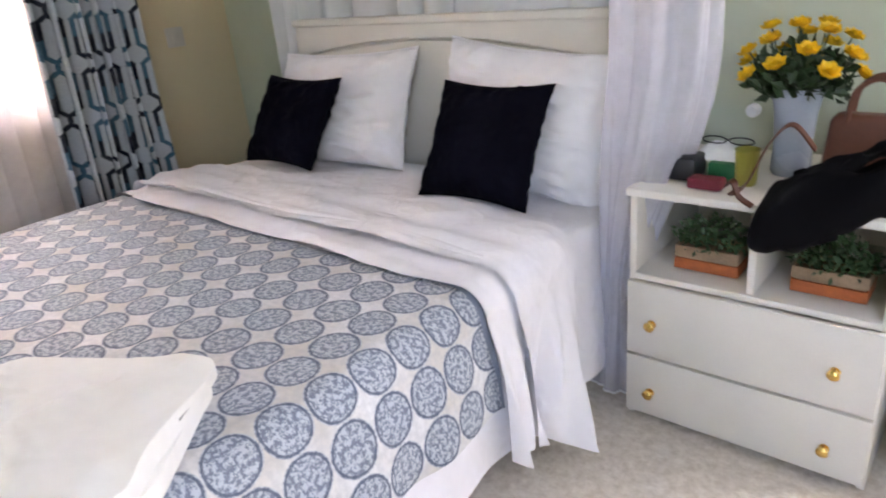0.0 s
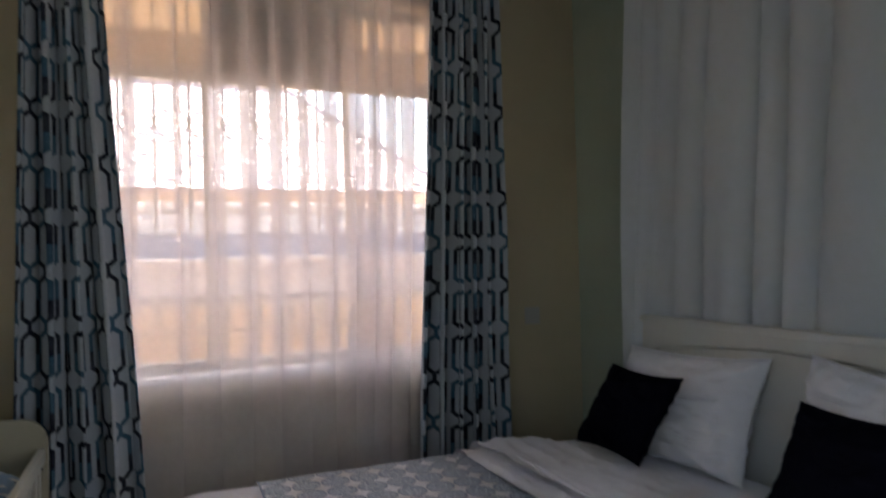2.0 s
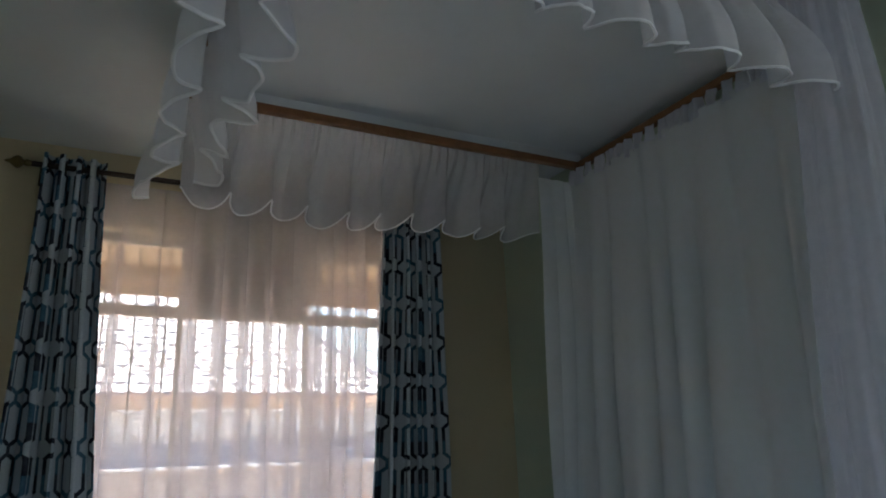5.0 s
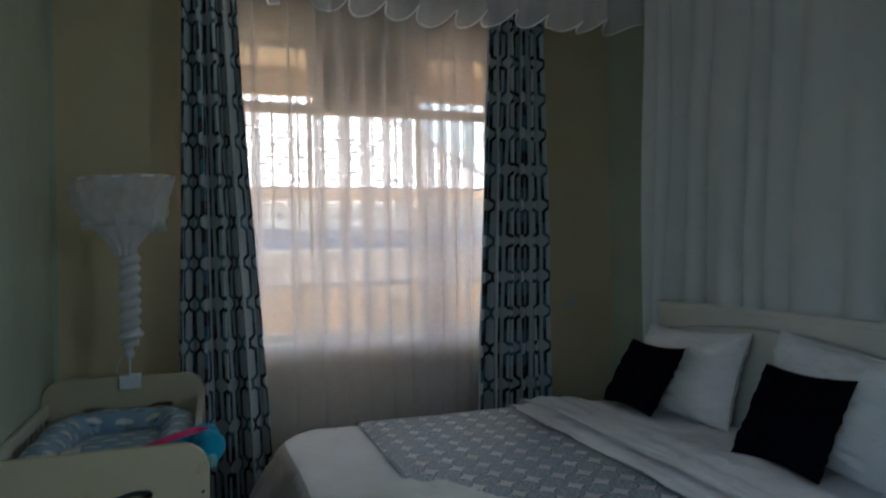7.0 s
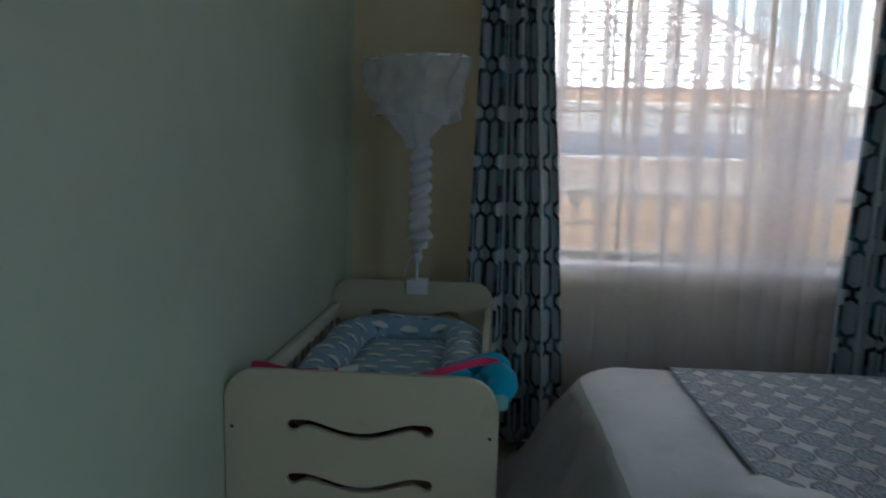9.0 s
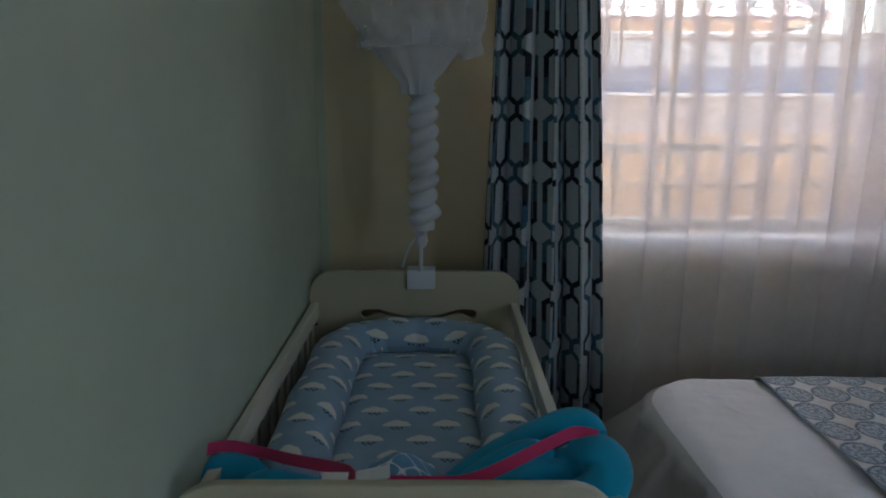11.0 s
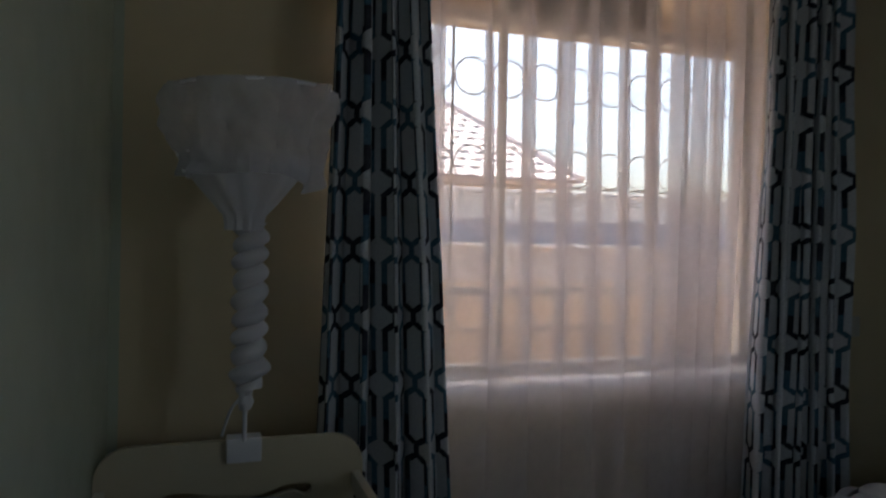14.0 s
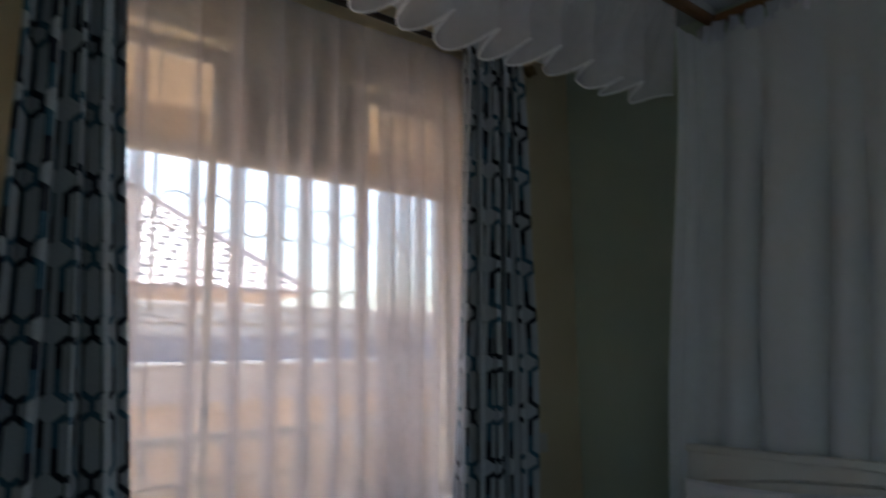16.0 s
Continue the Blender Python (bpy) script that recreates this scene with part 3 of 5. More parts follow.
part("middle_rail", boxes((XG - 0.015, XG + 0.015, WY0 + 0.045, WY1 - 0.045, 1.165, 1.20), bevel=0.004), M_FRAME, win)
cells = [WY0 + 0.045, MULL[0], MULL[1], WY1 - 0.045]
for i in range(3):
    for z0, z1 in ((WZ0 + 0.05, 1.165), (1.20, 2.15), (2.205, WZ1 - 0.05)):
        if i == 1 and z0 > 2:
            part("vent_board", boxes((XG - 0.012, XG + 0.012, cells[i] + 0.02, cells[i + 1] - 0.02, z0, z1), bevel=0.003), M_VENT, win, "brown board in the top vent, darkened for shade")
            continue
        g = part("pane", boxes((XG - 0.002, XG + 0.002, cells[i] + 0.02, cells[i + 1] - 0.02, z0, z1)), M_GLASS, win, "", False)
        g.visible_shadow = False
part("window_sill", boxes((XW - 0.19, XW + 0.03, WY0 - 0.03, WY1 + 0.03, WZ0 - 0.03, WZ0 + 0.003), bevel=0.006), M_LEDGE, win, "white painted sill")
XR = XG + 0.05
for k in range(13):
    y = -0.19 + 0.14 * k
    if y < WY1:
        part("grille_bar", sweep([(XR, y, WZ0 + 0.003), (XR, y, WZ1)], 0.005, 8), M_FRAME, win)
    if y + 0.14 < WY1:
        for z, r, thin in ((1.115, 0.064, 0.006), (1.635, 0.066, 0.0028), (1.945, 0.066, 0.0028)):
            ring = [(XR + 0.009, y + 0.07 + r * math.cos(a * math.tau / 24), z + r * math.sin(a * math.tau / 24)) for a in range(24)]
            part("grille_ring", sweep(ring, thin, 6, closed=True, up=(1, 0, 0)), M_FRAME, win)
for z, thin in ((1.045, 0.006), (1.565, 0.0035)):
    part("grille_rail", sweep([(XR + 0.004, WY0, z), (XR + 0.004, WY1, z)], thin, 8), M_FRAME, win)

# ---- curtains ----
rod = thing("curtain_rod", "dark metal curtain rod with turned brass finials", "curtain rod", (XW + 0.16, 0.6, 2.765))
XROD = XW + 0.17
part("pole", sweep([(XROD, -0.40, 2.765), (XROD, 1.64, 2.765)], 0.013, 12), M_RODMETAL, rod)
for y, s in ((-0.40, -1), (1.64, 1)):
    f = lathe([(0.0, 0.105), (0.006, 0.1), (0.009, 0.085), (0.024, 0.068), (0.030, 0.055), (0.024, 0.042), (0.011, 0.03), (0.017, 0.02), (0.013, 0.006), (0.013, 0.0)], 16)
    f.transform(Matrix.Translation((XROD, y, 2.765)) @ Matrix.Rotation(radians(-90 * s), 4, "X"))
    part("finial", f, M_BRASSDARK, rod, "turned aged-brass finial")
for y in (-0.36, 1.58):
    part("bracket", boxes((XW, XW + 0.012, y - 0.02, y + 0.02, 2.72, 2.81), (XW + 0.012, XROD, y - 0.006, y + 0.006, 2.745, 2.757), bevel=0.002), M_RODMETAL, rod)


def heavy_curtain(y0, y1, b0, b1, folds, seed, label):
    ob = thing("curtain", label, "curtain", (XROD, (y0 + y1) / 2, 2.8), "window curtains")

    def f(u, v):
        q = sm(0.0, 1.0, v) * 0.7 + 0.3 * v
        lo, hi = y0 + (b0 - y0) * q, y1 + (b1 - y1) * q
        uu = u + 0.025 * math.sin(5 * u * math.pi + seed) * math.sin(math.pi * u)
        ph = math.tau * folds * uu + 1.0 * nz(u * 2.5, v * 1.1, seed) + 0.3
        amp = (0.062 + 0.028 * nz(u * 7, v * 1.6, seed + 3)) * (0.85 + 0.35 * v)
        pinch = 0.75 + 0.25 * sm(0.0, 0.05, v)
        return (XROD + amp * pinch * math.sin(ph) + 0.012 * nz(u * 3, v * 5, seed + 9), lo + (hi - lo) * u + (0.016 + 0.008 * nz(u * 5, v * 2, seed + 6)) * math.sin(2 * ph), 2.815 - 2.75 * v)
    run_ = [0.0]
    for k in range(150):
        run_.append(run_[-1] + (Vector(f((k + 1) / 150, 0.5)) - Vector(f(k / 150, 0.5))).length)
    bm = grid(150, 64, f, lambda u, v: (run_[round(u * 150)] + seed * 0.03, (1 - v) * 2.75 + seed * 0.07))
    c = part("panel", bm, M_TRELLIS, ob)
    md = c.modifiers.new("thickness", "SOLIDIFY")
    md.thickness = 0.003
    for k in range(folds):
        y = y0 + (y1 - y0) * (k + 0.5) / folds
        ring = [(XROD + 0.024 * math.cos(a * math.tau / 16), y, 2.765 + 0.024 * math.sin(a * math.tau / 16)) for a in range(16)]
        part("eyelet", sweep(ring, 0.004, 6, closed=True, up=(0, 1, 0)), M_RODMETAL, ob, "dark metal eyelet")


heavy_curtain(-0.36, -0.10, -0.42, 0.045, 4, 1.0, "heavy grey curtain with navy and teal trellis pattern")
heavy_curtain(1.27, 1.60, 1.14, 1.60, 5, 2.7, "heavy grey curtain with navy and teal trellis pattern near the bed")

sheer = thing("sheer_curtain", "thin cream voile curtain drawn across the window", "curtain", (XW + 0.09, 0.6, 2.75), "window curtains")


def voile(u, v):
    y = -0.33 + 1.92 * u
    n = 14
    dense = math.exp(-((y - 1.12) / 0.20) ** 2)
    ph = math.tau * n * u + 2.2 * math.sin(9.0 * u + 1.0) + 1.2 * nz(u * 5, 0.4, 6.0) + 0.5 * nz(u * 6, v * 1.6, 4.0) + 9.0 * sm(0.62, 0.90, u)
    amp = 0.021 + 0.016 * dense + 0.006 * nz(u * 9, v * 2, 8.0)
    swing = (0.054 + 0.045 * nz(u * 9, v * 0.7, 2.0) + 0.012 * dense) * (1.0 - 0.25 * v)
    return (XW + 0.078 + amp * math.cos(ph), y + swing * math.sin(ph) - 0.06 * dense * sm(0.2, 1.0, v), 2.745 - 2.70 * v)


part("voile", grid(420, 40, voile), M_SHEER, sheer)
part("top_hem", boxes((XW + 0.07, XW + 0.086, -0.33, 1.59, 2.735, 2.75)), M_SHEER, sheer, "", False)

# ---- bed canopy ----
CX0, CX1, CY0, CY1, CZ = -2.52, -1.08, 0.17, 2.14, 2.873
can = thing("bed_canopy", "stained wooden canopy rails fixed to the ceiling above the bed", "canopy", ((CX0 + CX1) / 2, 1.1, CZ))
part("side_rail", boxes((CX0 - 0.019, CX0 + 0.019, CY0, CY1, CZ - 0.012, CZ + 0.024), bevel=0.004), M_WOOD, can)
part("side_rail", boxes((CX1 - 0.019, CX1 + 0.019, CY0, CY1, CZ - 0.012, CZ + 0.024), bevel=0.004), M_WOOD, can)
part("head_rail", boxes((CX0 + 0.019, CX1 - 0.019, CY1 - 0.040, CY1, CZ - 0.012, CZ + 0.024), bevel=0.004), M_WOOD, can)
part("foot_rail", boxes((CX0 + 0.019, CX1 - 0.019, CY0, CY0 + 0.044, CZ - 0.02, CZ + 0.024), bevel=0.004), M_WOOD, can)
# added filler in the ceiling's paint, so the gap over each rail reads as ceiling
for x in (CX0, CX1):
    part("batten", boxes((x - 0.012, x + 0.012, CY0 + 0.03, CY1 - 0.01, CZ + 0.024, ZC)), M_CEIL, can, "filler in ceiling paint, added above the rail", False)


def ruffle(name, a, b, drop, folds, amp, seed, mat, parent, out=(1, 0, 0), top=CZ + 0.01, nu=160):
    a, b, o = Vector(a), Vector(b), Vector(out)

    def f(u, v):
        p = a.lerp(b, u)
        ph = math.tau * folds * u + 3.6 * nz(u * 6, 0.3, seed) + 0.45 * nz(u * 9, v * 2, seed)
        w = amp * sm(0.0, 0.9, v) * (1 + 0.5 * nz(u * 6, 1.7, seed)) + 0.004
        lobe_ = (math.sin(ph / 2) ** 2 + 0.02) ** 0.45
        along = (b - a).normalized() * (-0.16 * w * math.sin(ph))
        fall = drop * (0.95 + 0.10 * lobe_ + 0.10 * nz(u * 4, 5.0, seed) + 0.05 * nz(u * 17, 2.0, seed))
        return p + o * (2.0 * w * lobe_ + 0.01 * v + 0.009 * math.sin(ph * 3.7) * (1 - 0.7 * v)) + along - Vector((0, 0, fall * v)) + Vector((0, 0, top))
    ob = part(name, grid(nu, 24, f), mat, parent)
    rim = [f(i / nu, 1.0) for i in range(nu + 1)]
    part("hem", sweep(rim, 0.0058 if name == "foot_ruffle" else 0.0040, 6, caps=True), M_SATIN, ob, "shiny satin hem")
    return ob


val = thing("canopy_valance", "gathered white gauze valance with satin hem round the bed canopy", "valance", ((CX0 + CX1) / 2, 1.1, CZ))
ruffle("side_ruffle", (CX0 - 0.035, CY0, 0), (CX0 - 0.035, CY1 - 0.25, 0), 0.385, 10, 0.085, 1.0, M_VALANCE, val, (-1, 0, 0))
ruffle("foot_ruffle", (CX0 - 0.03, CY0 - 0.02, 0), (CX1 + 0.03, CY0 - 0.02, 0), 0.44, 5, 0.058, 3.0, M_ORGANZA, val, (0, -1, 0), nu=260)
ruffle("foot_ruffle", (CX0 - 0.03, CY0 + 0.0, 0), (CX1 + 0.03, CY0 + 0.0, 0), 0.37, 6, 0.055, 5.0, M_ORGANZA, val, (0, 1, 0), nu=260)
ruffle("side_ruffle", (CX1 + 0.035, CY0, 0), (CX1 + 0.035, CY1 - 0.25, 0), 0.43, 11, 0.062, 7.0, M_VALANCE, val, (1, 0, 0))

net = thing("bed_net", "white mosquito net hanging behind the headboard from gathered loops", "mosquito net", (-1.9, CY1 - 0.07, 0.6))


def head_net(u, v):
    s = u * 1.80
    ph = math.tau * 10 * u + 5.0 * nz(u * 6, 0.2, 2.0) + 1.3 * nz(u * 9, v * 1.5, 5.0)
    amp = (0.008 + 0.020 * sm(0.03, 0.4, v)) * (1 + 1.4 * nz(u * 11, v * 0.9, 12.0))
    if s < 0.30:
        t = s / 0.30
        x, y = CX0 - 0.04, CY1 - 0.05 - 0.20 * (1 - t)
        x2, y2 = -2.80 + 0.05 * t, CY1 - 0.02 - 0.10 * (1 - t)
    else:
        t = (s - 0.30) / 1.50
        x, y = CX0 - 0.04 + 1.50 * t, CY1 - 0.05
        x2, y2 = -2.75 + 1.60 * t, CY1 - 0.015
    k = sm(0.0, 1.0, v)
    x, y = x + (x2 - x) * k, y + (y2 - y) * k
    return (x + 0.55 * amp * math.cos(ph), min(YH - 0.012, y + amp * math.sin(ph)), CZ - 0.075 - 2.195 * v)


part("gauze", grid(260, 40, head_net), M_NETTING, net)
for k in range(21):
    x = CX0 - 0.03 + 1.44 * k / 20 + 0.012 * math.sin(5.1 * k)
    wide = 0.066 + 0.014 * math.sin(2.7 * k)
    bm = grid(8, 6, lambda u, v: (x + (u - 0.5) * (wide + 0.010 * math.sin(v * 5 + 2 * k)), CY1 - 0.036 - 0.016 * math.sin(u * math.pi) - 0.012 * v + 0.006 * math.sin(9 * u + k), CZ - 0.016 - (0.085 + 0.014 * math.sin(2.3 * k)) * v))
    part("loop", bm, M_NETSIDE, net, "short white cloth loop on the rail")

gather = thing("bed_net", "white mosquito net gathered beside the bed, falling to the floor", "mosquito net", (-1.08, 1.75, 0.0))


def side_net(u, v):
    a = u * math.tau
    z = CZ - 0.02 - (CZ - 0.03) * v
    wide = 0.10 + 0.12 * sm(0.30, 0.90, z) - 0.05 * sm(1.8, 2.8, z) + 0.05 * sm(0.3, 0.0, z)
    cx = -1.12 + 0.105 * sm(0.30, 1.0, z) + 0.08 * sm(1.2, 2.5, z)
    r = 1 + 0.11 * math.sin(7 * a + 2.0 * nz(z * 1.3, 1.0)) + 0.05 * math.sin(17 * a + 3 * nz(z, 4.0))
    return (cx + 0.55 * wide * r * math.cos(a), 1.80 + 0.50 * wide * r * math.sin(a), z)


part("gauze", grid(150, 50, side_net, wrap=True), M_NETLOOSE, gather)
part("bottom_hem", sweep([side_net(k / 150, 1.0) for k in range(150)], 0.004, 5, closed=True), M_SATIN, gather, "satin hem")
part("top_tape", sweep([side_net(k / 150, 0.0) for k in range(150)], 0.008, 5, closed=True), M_SATIN, gather, "white gathering tape")

# ---- bed ----
BX0, BX1, BY0, BZ = -2.90, -1.18, 0.05, 0.535
bed = thing("bed", "white lacquered double bed with an arched groove in the headboard", "bed", (-2.05, 1.0, 0.0))
HX0, HX1 = -2.80, -1.25
arch = [(HX0 + 0.14 + (HX1 - HX0 - 0.22) * k / 30, 0.928 + 0.062 * math.sin(math.pi * k / 30)) for k in range(31)]
slot = [(x, z + 0.008) for x, z in arch] + [(x, z - 0.008) for x, z in reversed(arch)]
front = Matrix.Translation((0, 2.075, 0)) @ Matrix.Rotation(radians(90), 4, "X")
part("headboard", plate(rounded(HX0, HX1, 0.05, 1.045, 0.02, 4), [slot], 0.03, front), M_WHITE, bed)
part("headboard_back", boxes((HX0 + 0.02, HX1 - 0.02, 2.085, 2.10, 0.1, 1.03)), M_WHITE, bed, "", False)
part("headboard_cap", boxes((HX0 - 0.012, HX1 + 0.012, 2.045, 2.108, 1.045, 1.072), bevel=0.006), M_WHITE, bed)
for x in (HX0 + 0.03, HX1 - 0.03):
    part("side_rail", boxes((x - 0.015, x + 0.015, 0.14, 2.06, 0.14, 0.32), bevel=0.004), M_WHITE, bed)
part("foot_rail", boxes((HX0 + 0.02, HX1 - 0.02, 0.12, 0.15, 0.14, 0.34), bevel=0.004), M_WHITE, bed)
for x in (HX0 + 0.05, HX1 - 0.05):
    for y in (0.17, 2.0):
        part("leg", boxes((x - 0.03, x + 0.03, y - 0.03, y + 0.03, 0.0, 0.14), bevel=0.004), M_WHITE, bed)
mat_ = thing("mattress", "thick white mattress under the bed linen", "mattress", (-2.05, 1.1, 0.32))
part("mattress_body", boxes((-2.80, -1.30, 0.16, 2.05, 0.325, 0.50), bevel=0.05), M_SHEET, mat_)

sheet = thing("bed_sheet", "white cotton bed sheet falling in folds to the floor", "bed sheet", ((BX0 + BX1) / 2, 1.0, BZ))


def rim_point(t, inset):
    """A point on the bed's rounded outline, with its outward way; the outline is open at the headboard."""
    x0, x1, y0, r = BX0 + inset, BX1 - inset, BY0 + inset, 0.16
    legs = [1.95 - r - BY0, r * math.pi / 2, x1 - x0 - 2 * r, r * math.pi / 2, 1.95 - r - BY0]
    s = t * sum(legs)
    if s < legs[0]:
        return Vector((x0, 2.0 - s * (2.0 - y0 - r) / legs[0], 0)), Vector((-1, 0, 0))
    s -= legs[0]
    if s < legs[1]:
        a = math.pi + s / r
        return Vector((x0 + r + r * math.cos(a), y0 + r + r * math.sin(a), 0)), Vector((math.cos(a), math.sin(a), 0))
    s -= legs[1]
    if s < legs[2]:
        return Vector((x0 + r + s, y0, 0)), Vector((0, -1, 0))
    s -= legs[2]
    if s < legs[3]:
        a = 1.5 * math.pi + s / r
        return Vector((x1 - r + r * math.cos(a), y0 + r + r * math.sin(a), 0)), Vector((math.cos(a), math.sin(a), 0))
    s -= legs[3]
    return Vector((x1, y0 + r + s * (2.0 - y0 - r) / legs[4], 0)), Vector((1, 0, 0))


RB = 0.062


def sheet_point(u, v, lift=0.0):
    lift *= 0.2 + 0.8 * sm(0.49, 0.60, v)
    p, out = rim_point(u, RB - lift)
    if v < 0.4:
        q = v / 0.4
        core = Vector((-2.04, max(p.y, 0.6), 0))
        w = core.lerp(p, q)
        return Vector((w.x, w.y, BZ + 0.012 * nz(w.x * 3, w.y * 3) * (1 - q) + 0.006 * nz(w.x * 11, w.y * 9)))
    if v < 0.6:
        a = (v - 0.4) / 0.2 * math.pi / 2
        tug = lift * (4.0 * nz(u * 75, v * 2.0, 5.0) + 2.4 * nz(u * 190, v * 3.0, 1.0)) * sm(0.47, 0.60, v)
        w = p + out * ((RB + 0.03 * math.exp(-((u - 0.36) / 0.07) ** 2)) * math.sin(a) + tug)
        return Vector((w.x, w.y, BZ - RB * (1 - math.cos(a)) + lift + 0.005 * nz(w.x * 11, w.y * 9)))
    d = (v - 0.6) / 0.4
    calm = 1.0 - 0.75 * sm(0.62, 0.66, u)
    long = 0.37 + 0.05 * nz(u * 8, 2.0)
    corner = math.exp(-((u - 0.36) / 0.07) ** 2)
    fold = (0.040 * math.sin(u * 95 + 3.0 * nz(u * 13, d)) + 0.045 * nz(u * 40, d * 1.5, 7.0)) * sm(-0.15, 0.55, d) * calm + lift * (4.0 * nz(u * 75, 1.2 + d, 5.0) + 2.4 * nz(u * 190, 1.8 + d, 1.0))
    w = p + out * (RB + 0.03 * corner + (0.035 + 0.28 * corner) * d + fold)
    return Vector((w.x, w.y, max(0.012, BZ - RB - (long + 0.06 * corner) * d)))


part("cloth", grid(260, 24, lambda u, v: sheet_point(u, (0.53 + 0.09 * sm(0.60, 0.63, u)) * v)), M_SHEET, sheet)
part("side_drop", grid(120, 16, lambda u, v: sheet_point(0.62 + 0.38 * u, 0.615 + 0.385 * v)), M_SHEET, sheet)
skirt = thing("bed_skirt", "grey-white organza bed skirt hanging in loose folds", "bed skirt", ((BX0 + BX1) / 2, BY0, 0.0))
part("flounce", grid(320, 30, lambda u, v: sheet_point(0.62 * u, 0.49 + 0.51 * v, 0.005)), M_SKIRT, skirt)
part("hem", sweep([sheet_point(0.62 * k / 280, 1.0, 0.005) for k in range(281)], 0.004, 5), M_SATIN, skirt, "satin hem")


def strip(y0, y1, left, right, lift, mat, parent, wob=0.0, seed=0.0, name="cloth", nu=170, nv=36, flare=0.08, mess=1.0, uv=True):
    """A cloth laid across the bed, hanging down its two sides."""
    x0, x1, R = BX0 + 0.005 - lift, BX1 - 0.005 + lift, RB + lift
    flat, arc = x1 - x0 - 2 * R, R * math.pi / 2
    total = left + arc * 2 + flat + right

    def f(u, v):
        s = u * total - left
        hang = 0.0
        if s < 0:
            hang, x, z = -s, x0 - flare * -s, BZ + lift - R + s
        elif s < arc:
            a = math.pi / 2 - s / R
            x, z = x0 + R - R * math.sin(a), BZ + lift - R + R * math.cos(a)
        elif s < arc + flat:
            x, z = x0 + R + s - arc, BZ + lift
        elif s < 2 * arc + flat:
            a = (s - arc - flat) / R
            x, z = x1 - R + R * math.sin(a), BZ + lift - R + R * math.cos(a)
        else:
            hang = s - 2 * arc - flat
            x, z = x1 + flare * hang, BZ + lift - R - hang
        y = y0 + (y1 - y0) * v + wob * nz(s * 3, v * 2, seed)
        sway = hang * (0.10 * math.sin(y * 26 + 3 * nz(s * 2, y * 3, seed)) + 0.08 * nz(y * 9, s * 2, seed) + 0.16 * (mess > 1) * nz(y * 21, s * 1.5, seed + 2)) * mess
        z -= 0.22 * hang * (mess > 1) * nz(y * 7, 1.0, seed + 6)
        y -= 0.55 * hang * v * (mess > 1)
        sgn = -1 if s < arc else 1
        puff = 0.12 * min(hang, 0.12)
        rumple = 0.006 * nz(x * 9, y * 9, seed) + 0.010 * (mess > 1) * nz(x * 2.2, y * 14 + 0.6 * x, seed + 4)
        return (x + sgn * (sway + puff), y, max(0.014, z + mess * rumple))
    return part(name, grid(nu, nv, f, (lambda u, v: (u * total, (y1 - y0) * v)) if uv else None), mat, parent)


fold = thing("folded_duvet", "white cotton duvet folded back in a loose band", "duvet", (-2.04, 1.4, BZ))
strip(1.20, 1.62, 0.20, 0.34, 0.026, M_SHEET, fold, 0.03, 3.0, "band", mess=1.5, uv=False)
strip(1.30, 1.60, 0.16, 0.37, 0.044, M_SHEET, fold, 0.05, 8.0, "turnover", mess=1.7, uv=False)
ridge = spline([(BX0 + 0.06, 1.30, BZ + 0.042), (-2.5, 1.345, BZ + 0.047), (-2.1, 1.33, BZ + 0.047), (-1.7, 1.36, BZ + 0.047), (BX1 - 0.07, 1.33, BZ + 0.04)], 10)
part("crease", sweep(ridge, lambda t: 0.010 + 0.003 * math.sin(t * 23), 8, flat=0.6), M_SHEET, fold, "raised crease")
run = thing("bed_runner", "slate blue medallion patterned runner across the bed", "bed runner", (-2.04, 0.8, BZ))
strip(0.405, 1.215, 0.16, 0.215, 0.013, M_RUNNER, run, 0.012, 5.0, flare=0.15, mess=0.55)
for y in (0.405, 1.207):
    strip(y, y + 0.008, 0.16, 0.215, 0.0165, M_EDGE, run, 0.012, 5.0, "edge_braid", nv=3, flare=0.15, mess=0.55, uv=False)


